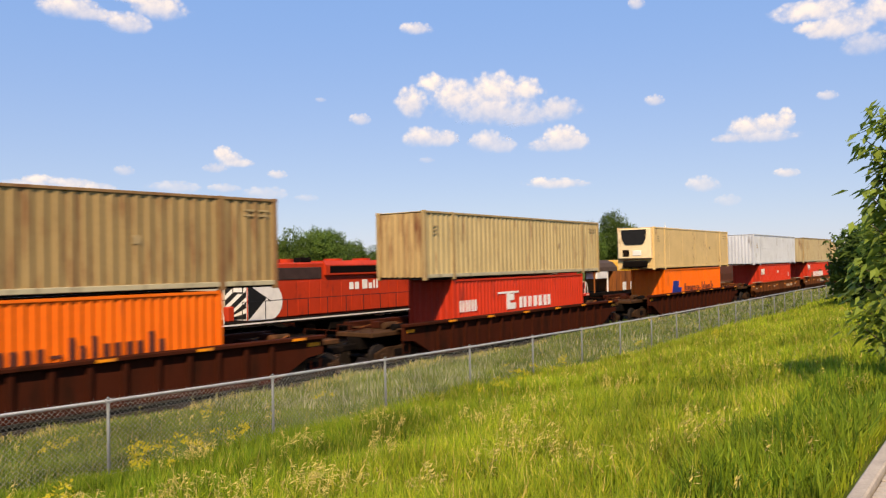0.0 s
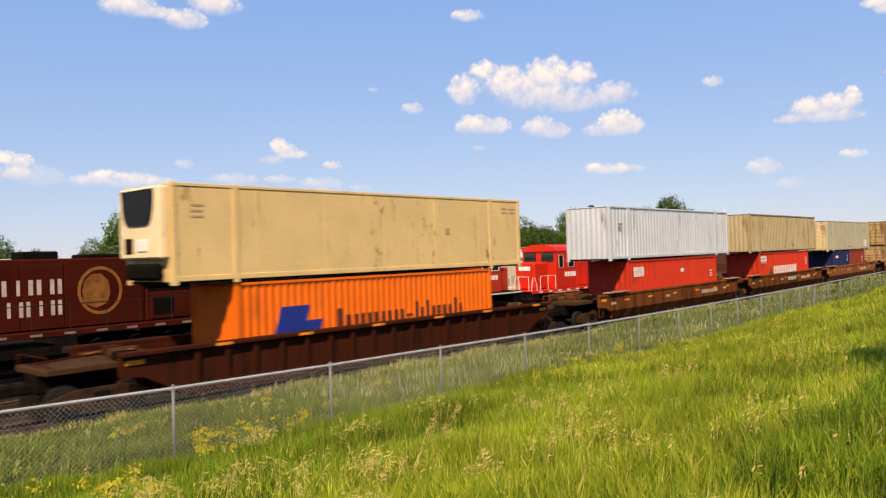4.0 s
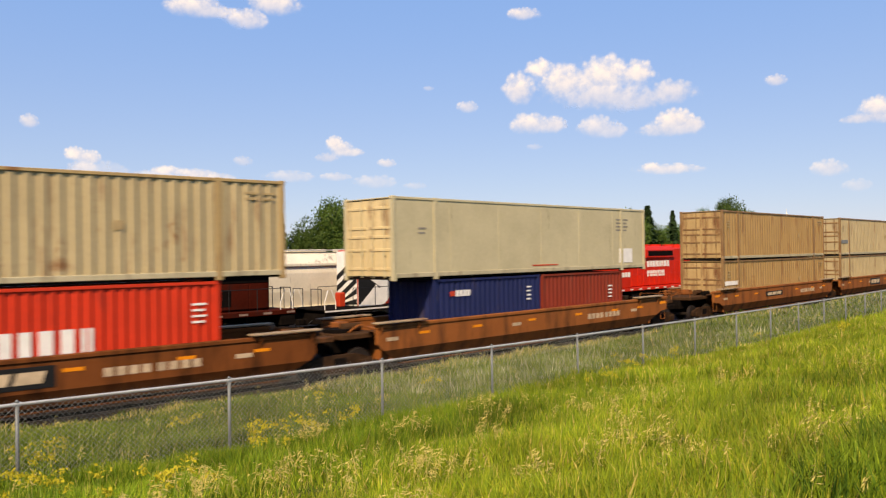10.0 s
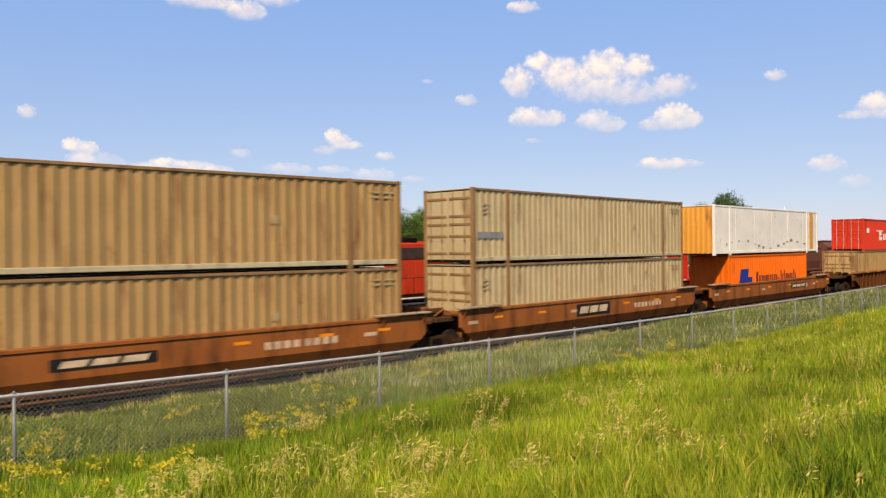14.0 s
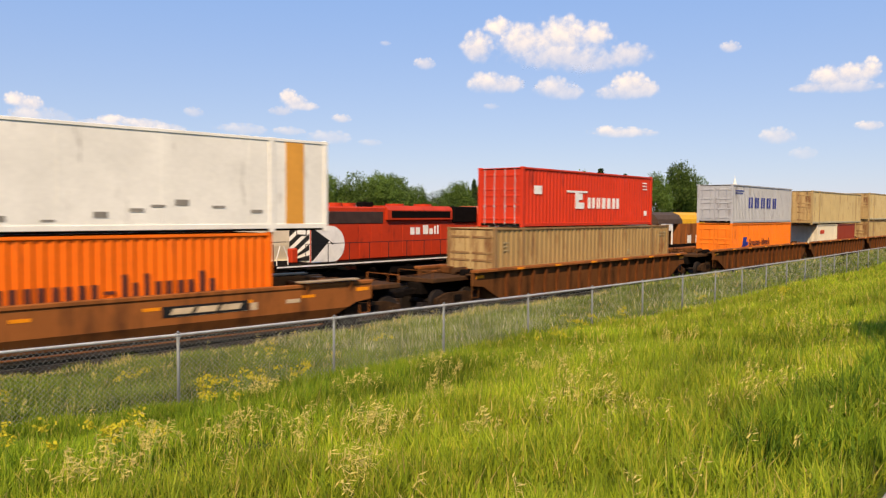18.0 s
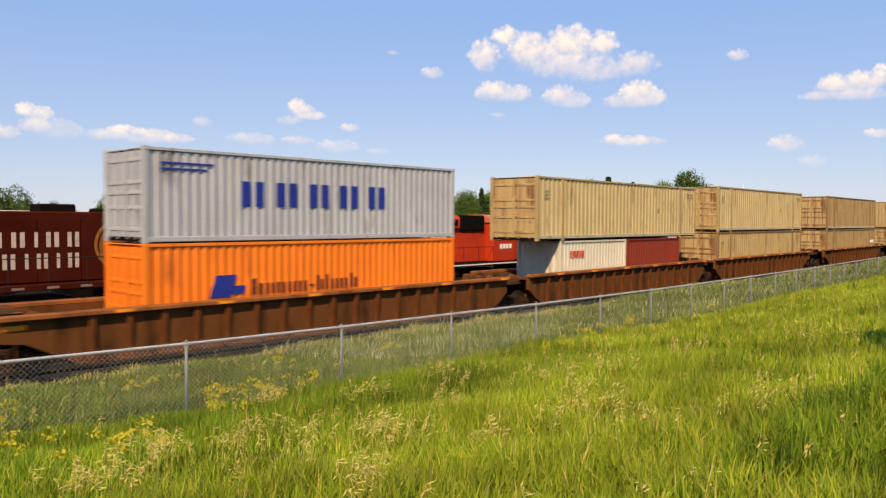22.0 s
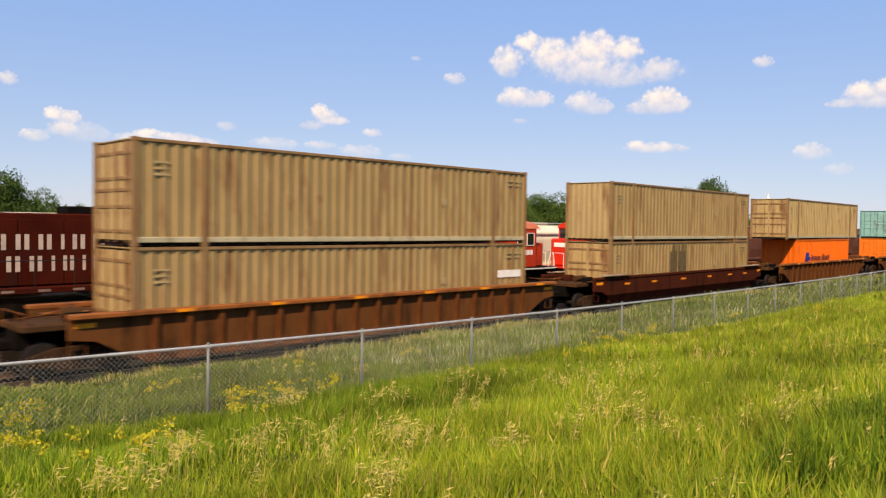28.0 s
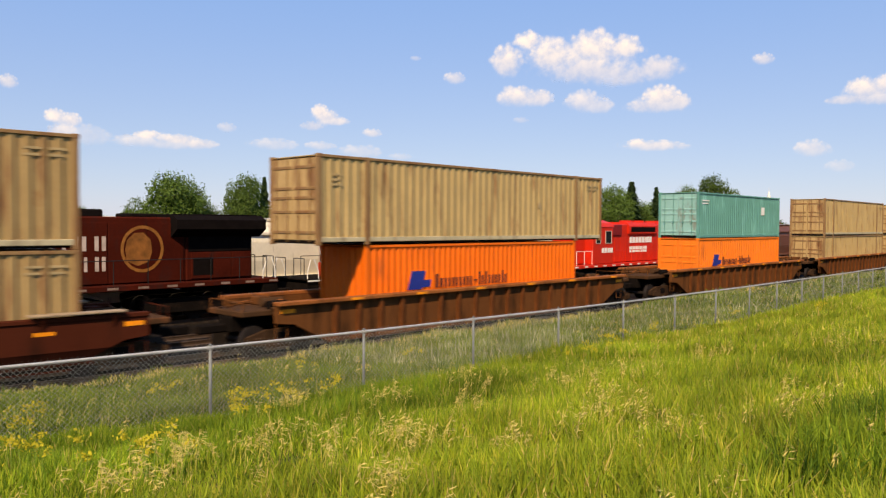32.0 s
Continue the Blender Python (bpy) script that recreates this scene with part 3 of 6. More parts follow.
def bogie(car, x, wheel_r=0.46):
    """A two-axle truck under a car: frames, bolster, wheels on axles."""
    t = part("bogie", cached("bolster", lambda: Shape().soft_box(-0.25, 0.25, -1.1, 1.1, 0.42, 0.72, 0.04).mesh("bogie")), UNDER, car)
    t.location.x = x
    def frame_mesh():
        s = Shape()
        s.prism([(-1.25, 0.40), (-1.25, 0.62), (-0.6, 0.80), (0.6, 0.80), (1.25, 0.62), (1.25, 0.40), (0.95, 0.38), (0.45, 0.25), (-0.45, 0.25), (-0.95, 0.38)], "y", -0.07, 0.07)
        for k in (-0.87, 0.87):
            s.soft_box(k - 0.16, k + 0.16, -0.13, 0.13, 0.33, 0.6, 0.03)
        for k in (-0.15, 0.0, 0.15):
            s.rod((k, 0, 0.3), (k, 0, 0.6), 0.055, 8)
        return s.mesh("side_frame")
    for y in (-1.0, 1.0):
        o = part("side_frame", cached("frame", frame_mesh), BOGIE, t)
        o.location.y = y
    def wheel_mesh():
        s = Shape()
        for y in (-0.78, 0.78):
            k = 1 if y > 0 else -1
            s.rod((0, y - 0.065, 0), (0, y + 0.065, 0), wheel_r, 20)
            s.rod((0, y - k * 0.08, 0), (0, y - k * 0.055, 0), wheel_r + 0.03, 20)
        s.rod((0, -0.95, 0), (0, 0.95, 0), 0.08, 8)
        return s.mesh("wheelset")
    for a in (-0.87, 0.87):
        o = part("wheelset", cached(("wheels", wheel_r), wheel_mesh), WHEEL, t)
        o.location = (a, 0, wheel_r)
        WHEELS.append((o, a, wheel_r))


def well_car(X, left, right, style, plate=None):
    """A well car unit centred at X. left and right: metres to the joint with its neighbours; under 11 m the joint shares one bogie."""
    paint_ = {"dark": CAR_DARK, "rust": CAR_RUST, "rib": CAR_RIB, "maroon": CAR_MAROON, "brown": CAR_BROWN}[style]
    plain = style in ("rust", "maroon", "brown")
    label = {"dark": "dark maroon steel well car with upright side ribs", "rust": "rust brown steel well car with yellow stripes",
             "rib": "brown steel well car with upright side ribs", "maroon": "dark maroon smooth-sided steel well car with yellow stripes",
             "brown": "dull brown steel well car with yellow stripes"}[style]
    car = thing("well_car", pose(X, MAIN_Y, 0), label, "rail car", "well cars of the train")
    a = 8.35
    for k in (-1, 1):
        y0, y1 = (-1.5, -1.36) if k < 0 else (1.36, 1.5)
        e0, e1 = (0.62 if left < 11 else 1.38), (0.62 if right < 11 else 1.38)

        def sill():
            s = Shape()
            low = [(-a - e0, 1.58), (-a - e0, 1.02)] + ([(-a - 0.75, 0.95)] if e0 > 1 else [])
            high = ([(a + 0.75, 0.95)] if e1 > 1 else []) + [(a + e1, 1.02), (a + e1, 1.58)]
            if not plain:
                return s.prism(low + [(-a - 0.1, 0.62), (-a + 0.4, 0.36), (a - 0.4, 0.36), (a + 0.1, 0.62)] + high, "y", y0, y1).mesh("side_sill")
            s.prism(low + [(-a - 0.4, 0.80), (a + 0.4, 0.80)] + high, "y", y0, y1)
            return s.mesh("side_sill")
        o = part("side_sill", cached(("sill", k, not plain, e0, e1), sill), paint_, car)
        part("top_chord", cached(("chord", k, not plain, e0, e1), lambda: Shape().soft_box(-a - e0 - 0.02, a + e1 + 0.02, k * 1.44 - 0.1, k * 1.44 + 0.1, 1.52, 1.64, 0.02).mesh("top_chord") if plain else Shape().soft_box(-a - e0 - 0.02, a + e1 + 0.02, k * 1.52 - 0.17, k * 1.52 + 0.17, 1.53, 1.65, 0.02).mesh("top_chord")), CAR_RUST if style == "rib" else paint_, o)
        flange = cached(("flange", k), lambda: Shape().add([(x, k * y, z) for x, e in ((-a, 0.38), (a, -0.38)) for x, y, z in ((x - e, 1.498, 0.80), (x + e, 1.27, 0.36), (x + e, 1.2, 0.36), (x - e, 1.40, 0.80))],
                                                           [(0, 1, 2, 3), (4, 7, 6, 5), (0, 4, 5, 1), (1, 5, 6, 2), (2, 6, 7, 3), (3, 7, 4, 0)]).mesh("lower_flange"))
        if plain:
            part("lower_flange", flange, paint_, o)
        part("bottom_chord", cached(("low_chord", k, not plain), lambda: Shape().soft_box(-a + 0.5, a - 0.5, k * (1.44 if not plain else 1.27) - 0.08, k * (1.44 if not plain else 1.27) + 0.08, 0.28, 0.38, 0.02).mesh("bottom_chord")), paint_, o)
        if not plain:
            rib = cached(("rib", k), lambda: Shape().add([(x, k * y, z) for x in (-0.07, 0.07) for y, z in ((1.49, 1.53), (1.62, 1.53), (1.59, 0.82), (1.55, 0.39), (1.49, 0.39), (1.49, 0.82))], [(0, 1, 2, 3, 4, 5), (11, 10, 9, 8, 7, 6), (0, 6, 7, 1), (1, 7, 8, 2), (2, 8, 9, 3), (3, 9, 10, 4), (4, 10, 11, 5), (5, 11, 6, 0)]).mesh("rib"))
            for i in range(17):
                r = part("rib", rib, CAR_BROWN if style == "rib" else CAR_DARK, o)
                r.location.x = -7.6 + 0.95 * i
            for x in (-6.8, -3.9, -0.8, 2.3, 5.2, 8.6) if k < 0 else ():
                st = part("reflective_stripe", cached("chord_stripe", lambda: Shape().box(-0.27, 0.27, -1.698, -1.688, 1.55, 1.63).mesh("stripe")), YELLOW, o)
                st.location.x = x
        elif k < 0:
            for x in (-6.9, -4.2, -1.0, 2.2, 5.0, 7.2):
                st = part("reflective_stripe", cached("stripe", lambda: Shape().box(-0.24, 0.24, -1.508, -1.498, 0, 0.09).mesh("stripe")), YELLOW, o)
                st.location = (x, 0, 1.22)
    part("well_floor", cached("floor", lambda: Shape().box(-a + 0.3, a - 0.3, -1.36, 1.36, 0.34, 0.41).mesh("well_floor")), UNDER, car)
    for k, reach in ((-1, left), (1, right)):
        joint = reach < 11
        end = reach - (0.12 if joint else 0.95)
        x0, x1 = sorted((k * (a + 0.0), k * end))
        e = part("end_platform", Shape().soft_box(x0, x1, -0.95, 0.95, 1.2, 1.38, 0.03), DECK, car, "worn brown end platform")
        part("centre_sill", Shape().soft_box(x0, x1, -0.35, 0.35, 0.72, 1.2, 0.03), UNDER, e)
        bx0, bx1 = sorted((k * (a - 0.12), k * (a + 0.03)))
        part("bulkhead", Shape().soft_box(bx0, bx1, -1.36, 1.36, 0.4, 1.5, 0.03), paint_, e)
        px = k * (a + 0.62)
        part("valve_box", Shape().soft_box(px - 0.22, px + 0.18, 0.25, 0.75, 1.38, 1.66, 0.03), paint_, e, "rusty valve box")
        part("reservoir", Shape().rod((px - 0.45, -0.2, 1.53), (px + 0.3, -0.2, 1.53), 0.14, 12), DECK, e)
        part("brake_lever", Shape().path([(px - 0.5, -0.62, 1.42), (px, -0.55, 1.62), (px + 0.5, -0.68, 1.45)], 0.03, 5), CAR_RUST, e)
        part("conduit", Shape().path([(px - 0.6, 0.9, 1.44), (px + 0.1, 0.85, 1.55), (px + 0.65, 0.9, 1.44)], 0.025, 5), CAR_RUST, e)
        for s in (-1, 1):
            part("corner_deck", Shape().soft_box(*sorted((k * (a + 0.02), k * (a + (0.6 if joint else 1.24)))), min(s * 0.95, s * 1.5), max(s * 0.95, s * 1.5), 1.40, 1.46, 0.02), DECK, e)
            if plain:
                sx0, sx1 = sorted((k * (a - 1.5), k * (a + 0.75)))
                part("walk_plate", Shape().soft_box(sx0, sx1, min(s * 1.33, s * 1.66), max(s * 1.33, s * 1.66), 1.68, 1.74, 0.015), PLATE, e)
                for bx in (k * (a - 1.2), k * (a + 0.5)):
                    part("plate_bracket", Shape().prism([(s * 1.5, 1.3), (s * 1.5, 1.66), (s * 1.62, 1.66)], "x", bx - 0.03, bx + 0.03), paint_, e)
        if joint:
            if k > 0:
                bogie(car, reach)
            part("joint_cover", Shape().rod((k * (reach - 0.65), 0, 1.38), (k * (reach - 0.65), 0, 1.5), 0.5, 16), UNDER, e)
        else:
            bogie(car, k * (reach - 2.3))
            part("coupler", Shape().soft_box(min(k * (end - 0.2), k * (reach - 0.05)), max(k * (end - 0.2), k * (reach - 0.05)), -0.14, 0.14, 0.72, 0.98, 0.04), UNDER, e)
            hx = k * (end - 0.06)
            rails = Shape().path([(hx, -0.9, 1.38), (hx, -0.9, 1.66), (hx, 0.9, 1.66), (hx, 0.9, 1.38)], 0.018)
            rails.rod((hx, -0.3, 1.38), (hx, -0.3, 1.66), 0.014)
            part("handrail", rails, paint_, e)
            wheel = Shape()
            ring = [(hx - k * 0.08, 0.45 + 0.24 * math.cos(i * math.pi / 8), 1.62 + 0.24 * math.sin(i * math.pi / 8)) for i in range(17)]
            wheel.path(ring, 0.014, 4).rod(ring[0], ring[8], 0.012, 4).rod(ring[4], ring[12], 0.012, 4)
            part("brake_wheel", wheel, UNDER, e)
            for s in (-1, 1):
                step = Shape()
                sx = k * (a + 1.15)
                step.path([(sx - 0.2, s * 1.4, 1.22), (sx - 0.2, s * 1.4, 0.55), (sx + 0.2, s * 1.4, 0.55), (sx + 0.2, s * 1.4, 1.22)], 0.016, 4)
                step.rod((sx - 0.2, s * 1.4, 0.88), (sx + 0.2, s * 1.4, 0.88), 0.014, 4)
                part("step", step, paint_, e)
            part("end_stripe", Shape().box(min(k * (a + 0.75), k * (a + 1.25)), max(k * (a + 0.75), k * (a + 1.25)), -1.512, -1.498, 1.3, 1.42), YELLOW, e)
            part("brake_cylinder", Shape().rod((k * (a + 0.55), -0.75, 1.5), (k * (a + 1.2), -0.75, 1.5), 0.13, 12), UNDER, e)
            part("air_pipe", Shape().path([(k * (a + 0.2), 0.7, 1.44), (k * (a + 1.1), 0.62, 1.46), (k * (reach - 1.2), 0.3, 1.42)], 0.03, 6), paint_, e)
    stencil = INK_STENCIL
    for x0, x1, z0, z1, ink, name in word(2.9, 5.4, 1.0, 0.22, [0.8, 0.8, 0.8, 0.8, 0.01, 0.8, 0.8, 0.8, 0.8], stencil, 0.3, "stencil") if style in ("rust", "brown") else ():
        part(name, Shape().box(x0, x1, -1.508, -1.499, z0, z1), ink, car)
    for x in (-8.6, -2.2, 6.4) if style in ("rust", "brown") else ():
        part("stencil", Shape().box(x, x + 0.5, -1.508, -1.499, 1.1, 1.22), stencil, car)
    if plate:
        tall = 0.26 if abs(plate) < 1 else 0.15
        p = part("name_plate", Shape().box(plate - 1.3, plate + 1.3, -1.512, -1.5, 1.16 - tall, 1.16 + tall), BLACK, car, "black plate with three pale slanted blocks")
        for x in (plate - 1.1, plate - 0.36, plate + 0.38):
            block = Shape().prism([(x, 1.16 - 0.55 * tall), (x + 0.1, 1.16 + 0.55 * tall), (x + 0.72, 1.16 + 0.55 * tall), (x + 0.62, 1.16 - 0.55 * tall)], "y", -1.52, -1.51)
            part("pale_block", block, INK_PLATE, p)
    MOVING.append((car, X, 0.0))
    return car


LOW = 0.42
HC = 2.84
STD = 2.59
C53, C40, C20 = 16.2, 12.19, 6.06


def hapag(big=False, ink=INK_DARK):
    """The dark word and the blue mark low on an orange side."""
    low, size, x0, x1, b0, b1 = (1.08, 0.72, -2.2, 4.2, -4.75, -2.95) if big else (1.27, 0.48, -2.75, 1.3, -4.15, -3.05)
    w = b1 - b0
    m = [(b0, b0 + 0.62 * w, low - 0.02, low + 1.3 * size, INK_BLUE, "slanted_mark"), (b0 + 0.62 * w, b1, low + 0.1 * size, low + 0.62 * size, INK_BLUE, "slanted_mark")]
    tall = [1, 0.68, 0.68, 0.68, 0.68, 0.0, 1, 1, 0.68, 0.68, 1]
    k = (x1 - x0) / (6.55 + 10 * 0.22)
    for h, w in zip(tall, [0.8, 0.65, 0.65, 0.65, 0.65, 0.4, 0.6, 0.2, 0.65, 0.65, 0.65]):
        if not h:
            m.append((x0, x0 + w * k, low + 0.3 * size, low + 0.42 * size, ink, "lettering"))
        elif w < 0.5:
            m.append((x0, x0 + w * k, low, low + size, ink, "lettering"))
        else:
            m.append((x0, x0 + 0.36 * w * k, low, low + size * h, ink, "lettering"))
            m.append((x0 + 0.64 * w * k, x0 + w * k, low, low + size * 0.68, ink, "lettering"))
        x0 += (w + 0.22) * k
    return m


def stack(X, left, right, style, lower, upper, plate=None):
    well_car(X, left, right, style, plate)
    z = LOW
    for load in (lower, upper):
        tall = 0
        for dx, length, height, body, label, more in load:
            container(X + dx, z, length, height, body, label, **more)
            tall = max(tall, height)
        z += tall + 0.02


def build_train():
    tan_label = "weathered tan corrugated steel freight container, doors closed"
    print53 = small_print(-7.5, 2.2, GRIME_INK, 3, 0.4) + small_print(6.85, 2.42, GRIME_INK, 2, 0.4) + small_print(7.4, 2.42, GRIME_INK, 2, 0.4) + [(3.25, 3.5, 1.38, 1.62, GRIME_INK, "badge")]
    t53 = lambda body=TAN, **k: [(0, C53, HC, body, tan_label, dict(dict(marks=print53, posts=TAN_POST if body != TAN_PALE else TAN_OLD, end=body if body == TAN_GREY else TAN_DOOR), **k))]  # noqa: E731
    orange = lambda body=ORANGE, **k: [(0, C40, HC, body, "bright orange corrugated steel container with dark lettering", dict(dict(marks=hapag(True)), **k))]  # noqa: E731
    centres = [8.7, 32.5, 57.1, 81.3, 101.8, 122.0, 146.7, 166.4, 186.3, 211.25, 235.2, 254.7, 274.3, 297.4, 320.2, 343.2, 367.6, 391.0, 411.0]
    gaps = [b - a for a, b in zip(centres, centres[1:])]
    half = [12.0] + [g / 2 for g in gaps] + [12.0]
    white_bars = lambda x, z, s, n: word(x, x + n * s * 0.85, z, s, [0.7] * n, INK_WHITE, 0.2)  # noqa: E731
    k_line = [(-2.54, -0.7, 1.58, 1.67, INK_WHITE, "white_mark"), (-1.8, -1.5, 0.83, 1.58, INK_WHITE, "white_mark"), (-1.5, -1.0, 0.83, 1.12, INK_WHITE, "white_mark"), (-1.5, -1.15, 1.25, 1.55, INK_WHITE, "white_mark")]
    k_line += word(-0.65, 2.4, 0.85, 0.52, [0.7, 0.35, 0.9, 0.75], INK_WHITE, 0.22) + [(-5.2, -4.6, 1.45, 1.82, INK_WHITE, "white_mark")] + small_print(5.0, 2.2, INK_WHITE, 3, 0.5) + [(5.2, 5.5, 0.5, 0.75, INK_WHITE, "badge")]
    loads = []
    loads.append(("dark", orange(), t53(TAN_DARK)))
    loads.append(("dark", [(0, C40, HC, RED, "red corrugated steel container with white lettering", dict(doors=False, marks=[(p, q, z0 + 0.5, z1 + 0.5, i, n) for p, q, z0, z1, i, n in k_line[:12]] + white_bars(-5.6, 1.42, 0.5, 3)))], t53(TAN_PALE, doors=False)))
    loads.append(("dark", orange(doors=False), [(0, C53, HC, BEIGE, "beige smooth refrigerated container with a cooling unit", dict(smooth=True, unit=True, marks=print53))]))
    loads.append(("brown", [(0, C40, HC, RED, "red corrugated steel container with a white mark", dict(doors=False, marks=word(-5.42, -4.28, 1.94, 0.52, [0.75, 0.75, 0.35], INK_WHITE, 0.15) + [(0.6, 1.0, 2.0, 2.2, INK_WHITE, "badge")] + small_print(5.0, 1.9, INK_WHITE, 3, 0.4)))],
         [(0, C53, HC, WHITE, "white corrugated steel freight container, streaked with dirt", dict(doors=False, marks=small_print(-7.2, 1.9, GRIME_INK, 3, 0.5)))]))
    loads.append(("brown", [(0, C40, HC, RED, "bright red corrugated steel container with large white lettering", dict(doors=False, marks=[(-5.7, -4.55, 2.2, 2.58, INK_WHITE, "white_panel"), (-5.5, -4.75, 2.32, 2.46, INK_BLUE, "blue_mark"), (-5.7, -4.55, 2.08, 2.12, INK_WHITE, "white_panel"), (-3.95, -3.15, 1.15, 1.4, INK_GREEN, "green_mark"), (-3.75, -3.35, 1.4, 1.62, INK_GREEN, "green_mark"), (-3.64, -3.46, 1.62, 1.78, INK_GREEN, "green_mark")] + word(-2.85, 2.75, 1.15, 0.64, [0.75, 0.8, 0.75, 0.75, 0.75, 0.85, 0.3], INK_WHITE, 0.18) + small_print(5.3, 2.2, INK_WHITE, 4, 0.4)))],
         t53(TAN_GREY, doors=False, posts=TAN_OLD), 0.5))
    loads.append(("rust", [(-3.1, C20, STD, NAVY, "navy blue short steel container", dict(doors=False, marks=white_bars(-1.9, 1.95, 0.22, 4) + [(-2.2, -1.95, 1.97, 2.15, INK_RED, "red_mark")] + small_print(2.2, 2.1, INK_WHITE, 4, 0.25))), (3.1, C20, STD, BROWN_RED, "oxide red short steel container", dict(marks=small_print(1.9, 1.9, INK_WHITE, 4, 0.3)))],
         [(0, C53, HC, SAGE, "grey-green smooth sided freight container", dict(smooth=True, end=BEIGE_END, posts=SAGE, marks=small_print(5.6, 2.3, INK_FAINT, 4, 1.0) + small_print(-6.9, 1.75, INK_FAINT, 2, 0.35) + [(5.85, 6.95, 0.35, 1.0, INK_WHITE, "white_panel"), (-0.6, 1.1, 0.34, 0.39, INK_RED, "red_line")]))]))
    loads.append(("rust", t53(TAN_WARM, marks=print53 + [(-7.9, -6.2, 1.45, 1.68, INK_WHITE, "white_panel")]), t53(TAN_WARM), -1.5))
    loads.append(("rust", t53(TAN_GREY), t53(TAN_GREY, marks=print53 + [(-7.8, -6.3, 0.95, 1.2, FADED_BLUE, "faded_panel")]), -0.5))
    loads.append(("rust", orange(doors=False), [(0, C53, HC, CREAM, "white refrigerated container with an amber band and end", dict(smooth=True, doors=False, end=AMBER, posts=CREAM, marks=SCRIBBLE + [(6.55, 7.2, 0.13, 2.74, AMBER, "amber_band")]))], 3.8))
    loads.append(("rib", t53(TAN_WARM), [(0, C40, STD, RED, "red corrugated steel container with white lettering, doors with bars", dict(marks=k_line))]))
    loads.append(("rib", orange(ORANGE_PALE, marks=hapag()), [(0, C40, STD, SILVER, "silver grey corrugated steel container with blue lettering", dict(marks=word(-3.1, 2.55, 1.03, 0.74, [0.8] * 5, INK_BLUE, 0.5) + small_print(-5.6, 2.15, INK_BLUE, 2, 1.6)))]))
    loads.append(("rib", [(-3.1, C20, STD, CREAM_DULL, "dull white short steel container with a red mark", dict(doors=False, end=CREAM_DULL, marks=word(-2.17, -1.0, 1.8, 0.32, [0.9, 0.9, 0.9, 0.5], INK_RED, 0.12))), (3.1, C20, STD, BROWN_RED, "oxide red short steel container", dict())], t53(TAN_PALE)))
    loads.append(("rib", t53(TAN), t53(TAN_PALE)))
    loads.append(("rib", t53(TAN_DARK, marks=print53 + [(6.4, 7.8, 1.5, 1.78, INK_WHITE, "white_panel")]), t53(TAN_DARK)))
    loads.append(("maroon", t53(TAN_DARK, marks=print53 + [(-2.1 + 0.176 * i, -2.1 + 0.176 * i + (0.15, 0.09, 0.17)[i % 3], 0.26 + 0.5 * ((i * 7) % 4 == 0), 2.66 - 0.35 * ((i * 5) % 3 == 0), STAIN, "dark_streak") for i in range(11)]), t53(TAN_DARK, doors=False, end=TAN_OLD)))
    loads.append(("rib", orange(doors=False, marks=hapag()), t53(TAN)))
    loads.append(("rib", orange(ORANGE_PALE, marks=hapag()), [(0, C40, STD, TEAL, "teal green corrugated steel container, faded", dict(end=TEAL_PALE, marks=[(3.0, 3.5, 1.4, 1.9, INK_WHITE, "badge")] + small_print(-5.6, 2.1, INK_WHITE, 2, 0.9)))]))
    loads.append(("rib", t53(TAN), t53(TAN)))
    loads.append(("rib", t53(TAN_OLD), t53(TAN)))
    for i, (style, lower, upper, *plate) in enumerate(loads):
        stack(centres[i], half[i], half[i + 1], style, lower, upper, plate[0] if plate else None)


PLATE = mat("worn_walk_plate", (0.30, 0.22, 0.14), 0.7, vary=0.3, dirt=RUST, dirt_amount=0.4)
STAIN = mat("sooty_patch", (0.11, 0.078, 0.038), 0.8, vary=0.3, bump=0)
FADED_BLUE = mat("faded_blue_panel", (0.20, 0.21, 0.21), 0.7, vary=0.25, bump=0)
INK_STENCIL = mat("faded_stencil", (0.46, 0.34, 0.22), 0.7, vary=0.4, bump=0)
GRIME_INK = mat("faded_dark_print", (0.365, 0.265, 0.132), 0.7, vary=0.3, bump=0)
build_train()


def advance(t):
    """Metres that the train has rolled by t seconds."""
    return 9.3 * t + 0.0469 * t * t - 0.000766 * t ** 3


# ---- the standing locomotives and cars ----
def loco_truck(loco, x, axles=3):
    """A locomotive truck: long side frames over three or two axles."""
    reach = 1.65 * (axles - 1) / 2
    t = part("truck", Shape().soft_box(-reach - 0.3, reach + 0.3, -0.9, 0.9, 0.55, 0.85, 0.05), UNDER, loco)
    t.location.x = x
    for y in (-1.05, 1.05):
        s = Shape().prism([(-reach - 0.75, 0.55), (-reach - 0.75, 0.85), (-reach, 1.0), (reach, 1.0), (reach + 0.75, 0.85), (reach + 0.75, 0.55), (reach, 0.4), (-reach, 0.4)], "y", y - 0.1, y + 0.1)
        part("side_frame", s, UNDER, t)
    for i in range(axles):
        a = -reach + 1.65 * i
        w = Shape()
        for y in (-0.78, 0.78):
            w.rod((a, y - 0.07, 0.51), (a, y + 0.07, 0.51), 0.51, 20)
        w.rod((a, -1.0, 0.51), (a, 1.0, 0.51), 0.1, 8)
        part("wheelset", w, WHEEL, t)


def railing(loco, x0, x1, y, z, posts, ink, high=1.0):
    r = part("handrail", Shape().rod((x0, y, z + high), (x1, y, z + high), 0.02, 5), ink, loco)
    for i in range(posts):
        x = x0 + (x1 - x0) * i / (posts - 1)
        part("stanchion", Shape().rod((x, y, z), (x, y, z + high), 0.02, 5), ink, r)
    return r


